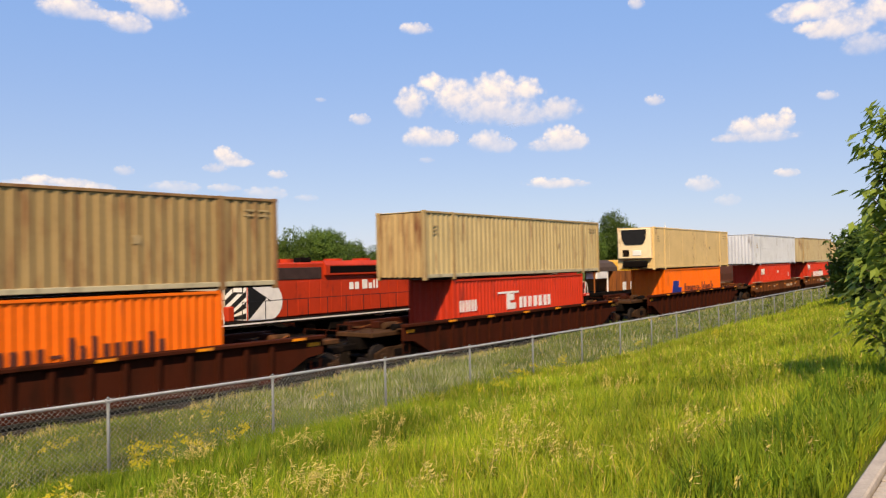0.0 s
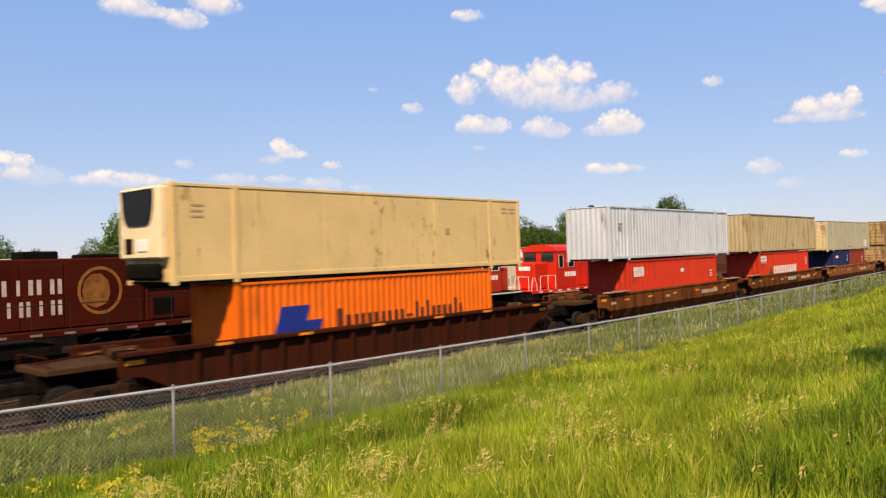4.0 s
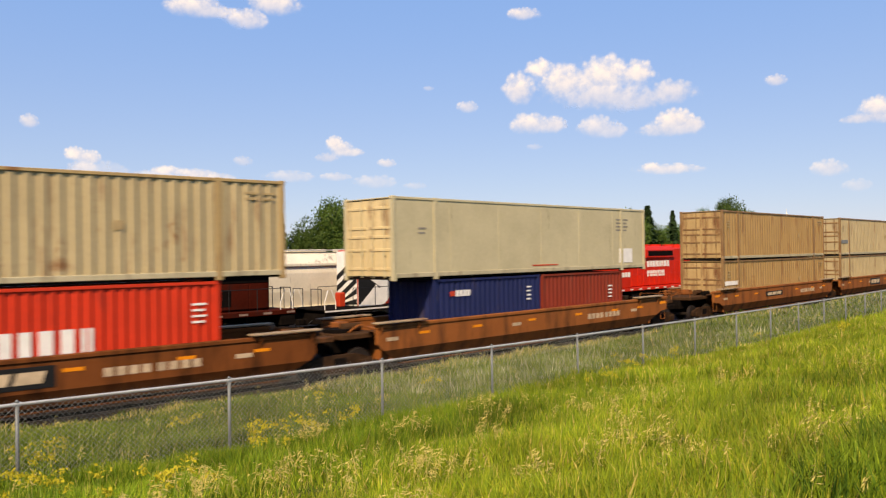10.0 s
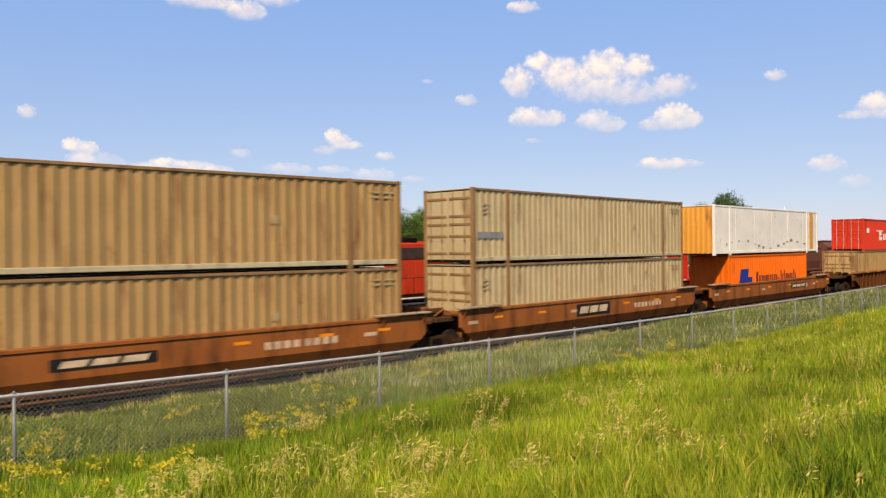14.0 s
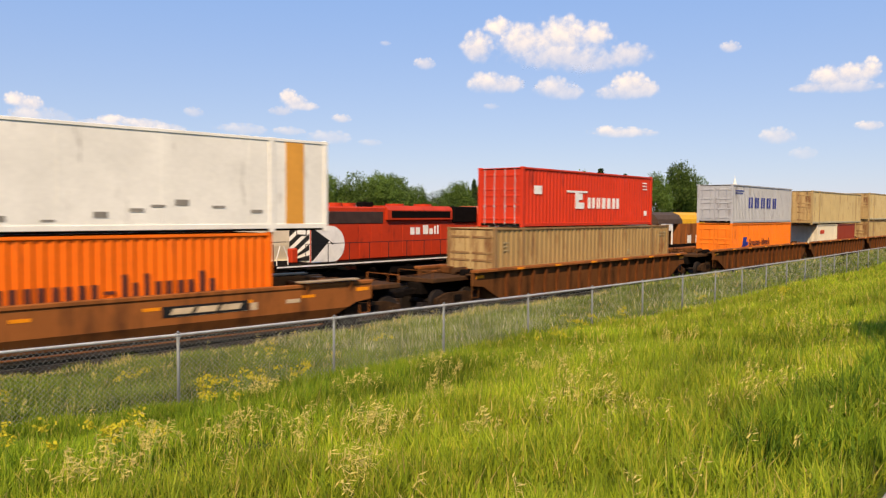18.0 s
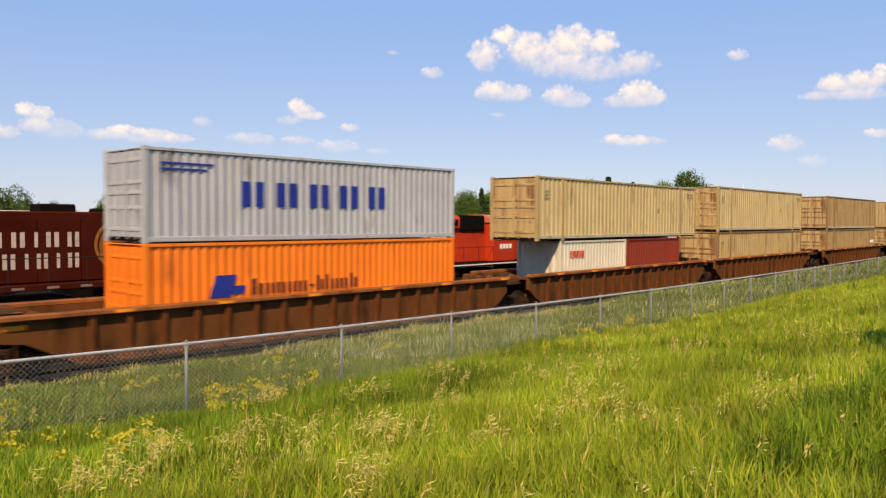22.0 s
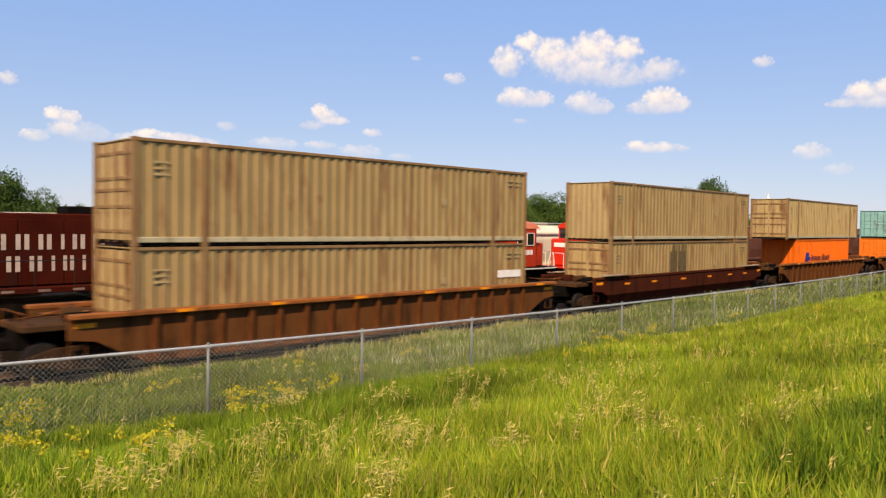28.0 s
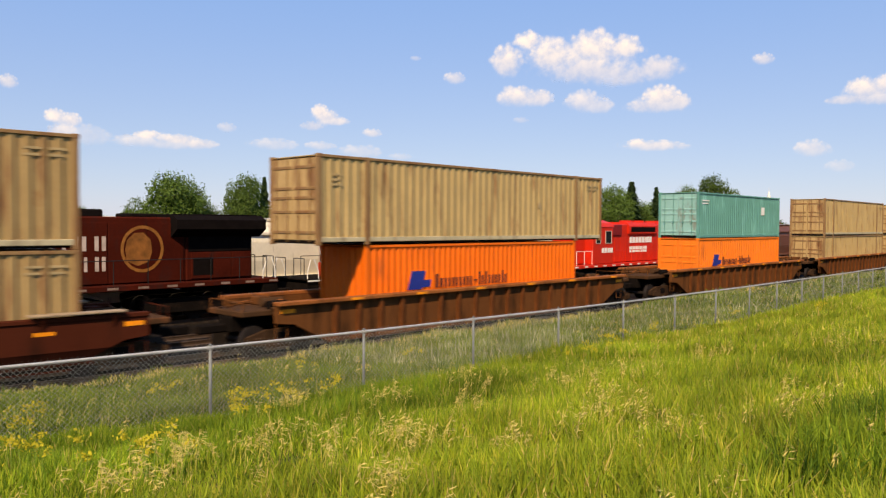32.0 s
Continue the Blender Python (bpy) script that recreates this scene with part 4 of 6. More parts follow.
def end_gear(loco, x, k, z, ink):
    """Steps, end rails, coupler and plough at one end; k: which way it points."""
    s = part("steps", Shape().soft_box(min(x, x - k * 0.8), max(x, x - k * 0.8), -1.5, 1.5, z - 0.75, z - 0.02, 0.04), UNDER, loco)
    for y in (-1.42, 1.42):
        g = Shape().path([(x - k * 0.08, y, z - 0.7), (x - k * 0.08, y, z + 0.35), (x - k * 0.28, y, z + 0.95)], 0.024, 6)
        g.path([(x - k * 0.75, y, z - 0.7), (x - k * 0.75, y, z + 0.35), (x - k * 0.5, y, z + 0.95)], 0.024, 6)
        part("grab_iron", g, INK_WHITE, s, "white grab iron by the steps")
        for h in (0.18, 0.42):
            part("tread", Shape().box(min(x, x - k * 0.8), max(x, x - k * 0.8), min(y, y * 1.06), max(y, y * 1.06), z - h - 0.03, z - h), UNDER, s)
    for q in (-1, 1):
        part("end_rail", Shape().path([(x - k * 0.04, q * 1.2, z), (x - k * 0.04, q * 1.2, z + 1.0), (x - k * 0.04, q * 0.35, z + 1.0), (x - k * 0.04, q * 0.35, z)], 0.022, 5), ink, loco)
    part("coupler", Shape().soft_box(min(x, x + k * 0.6), max(x, x + k * 0.6), -0.16, 0.16, 0.72, 1.02, 0.04), UNDER, loco)
    for y in (-0.5, 0.55):
        part("air_hose", Shape().path([(x, y, 0.95), (x + k * 0.25, y, 0.8), (x + k * 0.3, y, 0.45)], 0.025, 6), BLACK, loco)


def under_frame(loco, x0, x1, z, sill, axles, stripes=True, ink=None):
    part("platform", Shape().soft_box(x0, x1, -1.55, 1.55, z - 0.22, z, 0.02), sill, loco)
    a = 2.9 if axles == 3 else 2.5
    loco_truck(loco, x0 + a + 1, axles)
    loco_truck(loco, x1 - a - 1, axles)
    mid = (x0 + x1) / 2
    part("fuel_tank", Shape().prism([(-1.4, 0.75), (-1.4, 1.1), (1.4, 1.1), (1.4, 0.75), (0.9, 0.35), (-0.9, 0.35)], "x", mid - 2.6, mid + 2.6), UNDER, loco)
    if stripes:
        n = int((x1 - x0) / 1.25)
        for i in range(n):
            x = x0 + 0.8 + 1.25 * i
            part("reflector", Shape().box(x, x + 0.45, -1.556, -1.549, z - 0.16, z - 0.07), ink or INK_WHITE, loco)


def hood_doors(body, x0, x1, y, z0, z1, ink, step=0.75):
    """A row of tall hood doors with hinge lines."""
    n = max(1, int((x1 - x0) / step))
    w = (x1 - x0) / n
    for i in range(n):
        a = x0 + i * w
        part("hood_door", Shape().soft_box(a + 0.025, a + w - 0.025, y - 0.018, y + 0.02, z0, z1, 0.008), ink, body)


def dark_locomotive():
    """The long sooty red freight locomotive with the gold emblem; its radiator end points along +x."""
    L = thing("locomotive", pose(0, LOCO_Y, YARD_Z), "soot-stained dark red freight locomotive with pale lettering and gold emblem", "locomotive")
    z = 1.68
    under_frame(L, -0.4, 20.9, z, LOCO_DARK, 3, ink=INK_DUST)
    hood = part("hood", Shape().soft_box(3.2, 16.6, -0.86, 0.86, z, 4.45, 0.06), LOCO_DARK, L)
    hood_doors(hood, 3.4, 16.5, -0.87, z + 0.06, 4.2, LOCO_DARK, 1.55)
    rear = part("radiator_section", Shape().soft_box(16.6, 19.9, -0.9, 0.9, z, 3.75, 0.05), LOCO_DARK, L)
    hood_doors(rear, 16.8, 19.8, -0.91, z + 0.06, 2.9, LOCO_DARK, 0.8)
    # The shade below the overhanging wing, put in as a black panel.
    part("shadow_panel", Shape().soft_box(16.7, 19.85, -0.92, -0.86, 2.95, 3.75, 0.02), SOOT, rear, "black panel for the shade under the radiator wing")
    wing = Shape().prism([(-1.45, 3.95), (-1.45, 4.35), (-1.1, 4.55), (1.1, 4.55), (1.45, 4.35), (1.45, 3.95), (0.9, 3.6), (-0.9, 3.6)], "x", 15.9, 20.3)
    part("radiator_wing", wing, SOOT, L, "black overhanging radiator wing")
    for x in (16.8, 18.2, 19.5):
        part("radiator_lid", Shape().soft_box(x - 0.65, x + 0.65, -1.0, 1.0, 4.55, 4.6, 0.02), SOOT, L)
    part("exhaust_chimney", Shape().soft_box(11.8, 13.2, -0.5, 0.5, 4.4, 4.75, 0.06), SOOT, L, "sooty exhaust stack")
    part("vent_box", Shape().soft_box(7.4, 8.8, -0.6, 0.6, 4.4, 4.68, 0.06), SOOT, L)
    part("vent_box", Shape().soft_box(14.2, 15.4, -0.7, 0.7, 4.42, 4.6, 0.05), SOOT, L)
    turn = [(math.cos(i * math.pi / 18), math.sin(i * math.pi / 18)) for i in range(36)]
    ring = Shape()
    ring.add([(14.65 + r * c, y, 3.12 + 1.06 * r * q) for y in (-0.9, -0.872) for r in (0.92, 0.80) for c, q in turn],
             [(36 * k + i, 36 * k + (i + 1) % 36, 36 * m + (i + 1) % 36, 36 * m + i) for k, m in ((0, 1), (2, 3), (0, 2), (1, 3)) for i in range(36)])
    e = part("emblem", ring, GOLD, L, "round worn gold emblem")
    part("emblem_figure", Shape().prism([(13.98, 2.62), (13.92, 3.1), (14.0, 3.5), (14.3, 3.78), (14.68, 3.8), (15.0, 3.5), (15.06, 3.0), (14.92, 2.58), (14.45, 2.42)], "y", -0.896, -0.872), GOLD_DULL, e, "worn dull gold centre")
    for top, x, widths in ((3.36, 7.5, [0.9, 0.95, 0.95, 0.95, 0.95, 0.35, 0.95, 0.9]), (2.54, 8.8, [0.85, 0.95, 0.9, 0.35, 0.8, 0.35, 0.85])):
        size = 0.58
        for w in widths:
            for k in ((0, 0.30), (0.55, 0.85)) if w > 0.5 else ((0.1, 0.7),):
                part("lettering", Shape().box(x + k[0] * w * size, x + k[1] * w * size, -0.9, -0.885, top - size / 2, top + size / 2), INK_PALE, L)
            x += (w + 0.42) * size
    railing(L, 3.2, 20.3, -1.48, z, 13, BLACK)
    railing(L, 3.2, 20.3, 1.48, z, 13, LOCO_DARK)
    cab = part("cab", Shape().soft_box(-0.1, 3.2, -1.5, 1.5, z, 4.5, 0.08), LOCO_DARK, L)
    part("cab_window", Shape().box(1.0, 1.9, -1.515, -1.49, 3.1, 3.9), GLASS, cab)
    part("vent_panel", Shape().soft_box(16.9, 17.9, -0.935, -0.9, 1.9, 2.7, 0.02), SOOT, rear)
    end_gear(L, 20.9, 1, z, BLACK)


def striped_locomotive():
    """The red locomotive with a black and white striped hood end, which points along -x."""
    L = thing("locomotive", pose(0, LOCO_Y, YARD_Z), "red freight locomotive with black and white striped end", "locomotive")
    z = 1.5
    under_frame(L, 22.6, 43.6, z, UNDER, 3, False)
    part("sill_band", Shape().box(22.6, 43.6, -1.562, -1.551, z - 0.12, z - 0.05), INK_WHITE, L)
    hood = part("hood", Shape().soft_box(25.2, 39.0, -0.85, 0.85, z, 4.42, 0.07), LOCO_RED, L)
    end = part("end_panel", Shape().soft_box(25.17, 25.2, -0.84, 0.84, z + 0.02, 4.36, 0.01), INK_WHITE, L, "white hood end with slanting black stripes")
    for i in range(8):
        a = z - 0.95 + 0.56 * i
        pts = [(-0.83, a + 1.05), (-0.83, a + 1.35), (0.83, a + 0.3), (0.83, a)]
        low, high = z + 0.03, 4.34
        if a + 1.35 > high:
            pts = [(y, min(h, high)) for y, h in pts]
        pts = [(y, max(h, low)) for y, h in pts]
        if a + 1.05 < high and a + 1.35 > low + 0.1:
            part("black_stripe", Shape().prism(pts, "x", 25.155, 25.172), BLACK, end)
    part("number_bar", Shape().box(25.14, 25.158, -0.55, 0.15, 2.95, 3.2), INK_WHITE, end)
    part("number_bar", Shape().box(25.142, 25.156, -0.62, 0.22, 2.88, 3.27), BLACK, end)
    disc = [(26.55 + 0.98 * math.cos(math.pi * (i / 14 - 0.5)), 2.42 + 0.98 * math.sin(math.pi * (i / 14 - 0.5))) for i in range(15)]
    m = part("side_mark", Shape().prism([(25.25, 1.5)] + [(x, max(h, 1.5)) for x, h in disc] + [(25.25, 3.4)], "y", -0.872, -0.855), INK_WHITE, L, "white half-round side mark with a black triangle")
    part("black_triangle", Shape().prism([(25.25, 1.55), (25.25, 3.35), (26.75, 2.45)], "y", -0.88, -0.87), BLACK, m)
    part("corner_stripe", Shape().prism([(25.25, 1.5), (25.9, 1.5), (26.75, 2.3), (26.45, 2.6)], "y", -0.886, -0.879), INK_WHITE, m)
    part("radiator_grille", Shape().soft_box(25.35, 30.4, -0.885, -0.84, 3.5, 4.15, 0.02), GRILLE, hood, "dark brown radiator grille")
    part("dynamic_brake", Shape().prism([(-1.05, 3.7), (-1.05, 4.25), (-0.8, 4.5), (0.8, 4.5), (1.05, 4.25), (1.05, 3.7)], "x", 30.6, 36.2), LOCO_RED, L)
    part("brake_grille", Shape().soft_box(30.9, 36.0, -1.07, -1.03, 3.8, 4.2, 0.02), SOOT, L, "dark brake grille")
    for x in (26.4, 27.4, 28.4, 32.2, 34.6):
        part("roof_fan", Shape().rod((x, 0, 4.35), (x, 0, 4.62), 0.55, 16), LOCO_RED, L, smooth=False)
    part("exhaust_chimney", Shape().soft_box(29.4, 30.2, -0.3, 0.3, 4.4, 4.7, 0.05), SOOT, L)
    part("filter_box", Shape().soft_box(36.4, 38.7, -1.0, 1.0, 3.5, 4.5, 0.06), SOOT, L, "dark filter screen box")
    hood_doors(hood, 28.6, 38.6, -0.86, z + 0.08, 3.4, LOCO_RED, 0.8)
    x = 32.6
    for w, h in ((0.35, 0.42), (0.35, 0.42), (0.45, 0.55), (0.3, 0.34), (0.14, 0.5), (0.14, 0.55)):
        part("lettering", Shape().box(x, x + w, -0.898, -0.884, 2.82, 2.82 + h), INK_WHITE, L)
        x += w + (0.28 if abs(x - 32.95 - 0.28) < 0.2 else 0.12)
    cab = part("cab", Shape().soft_box(39.0, 41.4, -1.48, 1.48, z, 4.1, 0.06), LOCO_RED, L)
    part("cab_roof", Shape().prism([(-1.52, 4.05), (-1.3, 4.35), (-0.5, 4.55), (0.5, 4.55), (1.3, 4.35), (1.52, 4.05)], "x", 38.9, 41.6), LOCO_FADED, cab, "faded pink-red cab roof")
    for x0, x1 in ((39.3, 39.95), (40.3, 41.05)):
        w = part("cab_window", Shape().box(x0, x1, -1.5, -1.47, 2.95, 3.75), GLASS, cab)
        part("window_frame", Shape().path([(x0, -1.5, 2.95), (x0, -1.5, 3.75), (x1, -1.5, 3.75), (x1, -1.5, 2.95), (x0, -1.5, 2.95)], 0.03, 4), INK_WHITE, w)
    for i in range(4):
        part("number_bar", Shape().box(39.7 + 0.33 * i, 39.95 + 0.33 * i, -1.5, -1.478, 2.35, 2.65), INK_WHITE, cab)
    part("nose", Shape().soft_box(41.4, 43.0, -0.85, 0.85, z, 3.1, 0.08), LOCO_RED, L)
    railing(L, 24.4, 39.0, -1.48, z, 11, BLACK)
    railing(L, 24.4, 39.0, 1.48, z, 11, BLACK)
    end_gear(L, 22.6, -1, z, BLACK)
    end_gear(L, 43.6, 1, z, INK_PALE)
    part("brake_stand", Shape().soft_box(24.3, 24.7, -0.5, -0.1, z, z + 0.75, 0.05), LOCO_RED, L)


def bright_locomotive():
    """The clean bright red road switcher; its nose points along -x."""
    L = thing("locomotive", pose(0, LOCO_Y, YARD_Z), "clean bright red road switcher locomotive with white lettering", "locomotive")
    z = 1.35
    under_frame(L, 44.9, 62.6, z, LOCO_BRIGHT, 2)
    part("nose", Shape().soft_box(46.2, 48.1, -0.85, 0.85, z, 3.35, 0.12), LOCO_BRIGHT, L)
    part("headlight_bar", Shape().box(46.17, 46.2, -0.5, 0.5, 2.75, 3.05), INK_WHITE, L)
    cab = part("cab", Shape().soft_box(48.1, 50.9, -1.48, 1.48, z, 4.15, 0.06), LOCO_BRIGHT, L)
    part("cab_roof", Shape().prism([(-1.52, 4.1), (-1.3, 4.4), (-0.5, 4.62), (0.5, 4.62), (1.3, 4.4), (1.52, 4.1)], "x", 48.0, 51.0), LOCO_BRIGHT, cab)
    for y0, y1 in ((-1.3, -0.25), (0.25, 1.3)):
        part("windscreen", Shape().box(48.07, 48.11, y0, y1, 3.35, 4.0), GLASS, cab)
    part("number_board", Shape().box(48.03, 48.06, -0.9, 0.9, 4.08, 4.3), BLACK, cab)
    for i in range(4):
        part("number_bar", Shape().box(48.02, 48.035, -0.78 + 0.18 * i, -0.65 + 0.18 * i, 4.11, 4.27), INK_WHITE, cab)
    for x0, x1 in ((48.5, 49.1), (49.8, 50.6)):
        w = part("cab_window", Shape().box(x0, x1, -1.5, -1.47, 2.9, 3.8), GLASS, cab)
        part("window_frame", Shape().path([(x0, -1.5, 2.9), (x0, -1.5, 3.8), (x1, -1.5, 3.8), (x1, -1.5, 2.9), (x0, -1.5, 2.9)], 0.03, 4), INK_PALE, w)
    for i in range(4):
        part("number_bar", Shape().box(49.3 + 0.4 * i, 49.62 + 0.4 * i, -1.5, -1.478, 2.2, 2.55), INK_WHITE, cab)
    hood = part("hood", Shape().soft_box(50.9, 61.6, -0.88, 0.88, z, 4.35, 0.07), LOCO_BRIGHT, L)
    hood_doors(hood, 51.2, 61.3, -0.89, z + 0.08, 3.3, LOCO_BRIGHT, 0.8)
    part("filter_box", Shape().soft_box(51.1, 53.0, -1.0, 1.0, 3.45, 4.3, 0.05), LOCO_SHADE, L, "dark red filter box")
    part("brake_blister", Shape().prism([(-1.05, 3.6), (-1.05, 4.2), (-0.8, 4.5), (0.8, 4.5), (1.05, 4.2), (1.05, 3.6)], "x", 54.0, 58.5), LOCO_BRIGHT, L)
    part("grille", Shape().soft_box(54.3, 58.2, -1.07, -1.03, 3.72, 4.12, 0.02), SOOT, L)
    for x in (55.2, 57.2, 59.4, 60.6):
        part("roof_fan", Shape().rod((x, 0, 4.35), (x, 0, 4.64), 0.5, 16), LOCO_BRIGHT, L)
    for top, widths in ((3.1, [0.8, 0.85, 0.85, 0.85, 0.85, 0.35, 0.85, 0.85]), (2.35, [0.8, 0.85, 0.8, 0.35, 0.75, 0.35, 0.8])):
        x, size = 54.3, 0.46
        for w in widths:
            part("lettering", Shape().box(x, x + w * size, -0.93, -0.905, top - size / 2, top + size / 2), INK_WHITE, L)
            x += (w + 0.2) * size
    railing(L, 50.9, 61.8, -1.48, z, 9, LOCO_BRIGHT)
    railing(L, 46.0, 48.0, -1.48, z, 3, INK_WHITE)
    end_gear(L, 44.9, -1, z, INK_WHITE)
    end_gear(L, 62.6, 1, z, INK_WHITE)


def covered_hopper(x, y, body=None, label="cream white covered grain hopper car with rounded sides"):
    """A rounded cream covered hopper car with roof walk, hatches, ladders and sloping ends."""
    H = thing("hopper_car", pose(x, y, YARD_Z), label, "rail car", "standing hopper cars")
    ring = [(-1.45, 1.3), (-1.58, 2.2), (-1.58, 3.2), (-1.45, 3.75), (-1.05, 4.2), (-0.5, 4.38), (0.5, 4.38), (1.05, 4.2), (1.45, 3.75), (1.58, 3.2), (1.58, 2.2), (1.45, 1.3)]
    b = part("body", Shape().prism(ring, "x", -7.3, 7.3), body or HOPPER, H)
    for k in (-1, 1):
        part("side_rail", Shape().soft_box(-7.4, 7.4, min(k * 1.5, k * 1.64), max(k * 1.5, k * 1.64), 3.58, 3.74, 0.02), body or HOPPER, b)
        part("bottom_rail", Shape().soft_box(-8.0, 8.0, min(k * 1.4, k * 1.6), max(k * 1.4, k * 1.6), 1.15, 1.35, 0.02), body or HOPPER, b)
        for px in (-7.6, 7.6):
            lad = Shape().rod((px - 0.2, k * 1.55, 1.2), (px - 0.2, k * 1.55, 4.0), 0.02, 4).rod((px + 0.2, k * 1.55, 1.2), (px + 0.2, k * 1.55, 4.0), 0.02, 4)
            for i in range(7):
                lad.rod((px - 0.2, k * 1.55, 1.5 + 0.38 * i), (px + 0.2, k * 1.55, 1.5 + 0.38 * i), 0.016, 4)
            part("ladder", lad, body or HOPPER, H)
    part("roof_walk", Shape().soft_box(-7.6, 7.6, -0.85, -0.35, 4.44, 4.5, 0.01), GALV, H)
    for i in range(4):
        part("hatch", Shape().soft_box(-6.6 + 3.5 * i, -4.0 + 3.5 * i, -0.25, 0.35, 4.36, 4.52, 0.03), body or HOPPER, H)
    for cx in (-4.8, 0, 4.8):
        part("chute", Shape().prism([(cx - 2.2, 1.3), (cx + 2.2, 1.3), (cx + 0.5, 0.45), (cx - 0.5, 0.45)], "y", -1.1, 1.1), body or HOPPER, H)
    for k in (-1, 1):
        part("end_slope", Shape().prism([(k * 7.3, 3.3), (k * 8.2, 1.35), (k * 7.3, 1.35)], "y", -0.12, 0.12), body or HOPPER, H)
        part("end_sill", Shape().soft_box(min(k * 7.2, k * 8.4), max(k * 7.2, k * 8.4), -1.4, 1.4, 1.05, 1.3, 0.03), UNDER, H)
        loco_truck(H, k * 6.4, 2)
    return H


def old_hopper():
    """The weathered brown car with a rounded roof, of which one stretch is yellow."""
    H = thing("hopper_car", pose(66.9, LOCO_Y, YARD_Z), "weathered brown hopper car with a yellow roof stretch", "rail car", "standing hopper cars")
    roof = [(-1.5, 3.2), (-1.42, 3.6), (-1.1, 4.0), (-0.5, 4.25), (0.5, 4.25), (1.1, 4.0), (1.42, 3.6), (1.5, 3.2)]
    part("roof", Shape().prism(roof, "x", -3.2, 1.9), BROWN_ROOF, H, "sooty brown rounded roof")
    part("roof_end", Shape().prism(roof, "x", 1.9, 7.0), YELLOW_CLEAN, H, "bright yellow rounded roof end")
    b = part("body", Shape().soft_box(1.0, 7.4, -1.5, 1.5, 1.3, 3.2, 0.03), CAR_RUST, H)
    part("white_box", Shape().soft_box(-2.6, -0.4, -1.5, -0.4, 2.55, 3.2, 0.04), INK_WHITE, H)
    for i in range(5):
        part("side_stake", Shape().soft_box(1.2 + 1.35 * i, 1.32 + 1.35 * i, -1.58, -1.48, 1.3, 3.2, 0.01), CAR_RUST, b)
    for x in (3.0, 4.9, 6.3):
        part("white_bar", Shape().box(x, x + 0.8, -1.53, -1.495, 1.35, 2.1), INK_WHITE, b)
    part("floor", Shape().soft_box(-3.4, 7.8, -1.5, 1.5, 1.0, 1.3, 0.03), UNDER, H)
    for px in (-3.0, -0.2):
        part("post", Shape().soft_box(px, px + 0.12, -1.45, -1.33, 1.3, 3.25, 0.01), INK_WHITE if px > -1 else CAR_RUST, H)
    loco_truck(H, -1.6, 2)
    loco_truck(H, 5.8, 2)


INK_DUST = mat("dusty_reflector", (0.22, 0.15, 0.12), 0.7, vary=0.3, bump=0)
INK_PALE = mat("dusty_white_lettering", (0.48, 0.38, 0.32), 0.6, vary=0.25, bump=0)
LOCO_FADED = mat("faded_roof_red", (0.50, 0.14, 0.07), 0.6, vary=0.2)
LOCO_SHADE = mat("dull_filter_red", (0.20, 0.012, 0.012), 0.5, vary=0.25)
BROWN_ROOF = mat("sooty_brown_roof", (0.07, 0.045, 0.03), 0.7, vary=0.3)
YELLOW_CLEAN = mat("yellow_roof_paint", (0.65, 0.33, 0.01), 0.5, vary=0.15)
dark_locomotive()
striped_locomotive()
bright_locomotive()
old_hopper()
for hx in (11.0, 28.0, 45.0):
    covered_hopper(hx, HOPPER_Y)
for hx in (84.5, 101.7, 118.9, 136.1):
    covered_hopper(hx, LOCO_Y, HOPPER_BROWN, "weathered red-brown covered hopper car with rounded sides")


# ---- trees ----
def crown_quads(blobs, count, size, seed, flat=0.6):
    """Leaves scattered through the outer parts of several uneven blobs: an array of quads."""
    r = np.random.default_rng(seed)
    out = []
    total = sum(b[3] ** 2 for b in blobs)
    for x, y, z, rad in blobs:
        n = int(count * rad ** 2 / total)
        d = r.normal(size=(n, 3))
        d /= np.linalg.norm(d, axis=1)[:, None]
        lump = 1 + 0.22 * np.sin(5 * d[:, 0] + seed) * np.cos(4 * d[:, 1] + 2 * seed) + 0.15 * np.sin(9 * d[:, 2] + 3 * d[:, 0])
        p = d * (rad * lump * r.uniform(0.55, 1.05, n) ** 0.6)[:, None] * (1, 1, 0.92) + (x, y, z) + 0.05 * rad * r.normal(size=(n, 3))
        u = r.normal(size=(n, 3))
        u[:, 2] *= flat
        u /= np.linalg.norm(u, axis=1)[:, None]
        w = np.cross(u, d + 0.6 * r.normal(size=(n, 3)))
        w /= np.linalg.norm(w, axis=1)[:, None]
        s = (size * r.uniform(0.6, 1.35, n))[:, None]
        out.append(np.stack([p - u * s - w * s * 0.2, p + w * s * 0.55, p + u * s + w * s * 0.1, p - w * s * 0.55], 1))
    return np.concatenate(out)


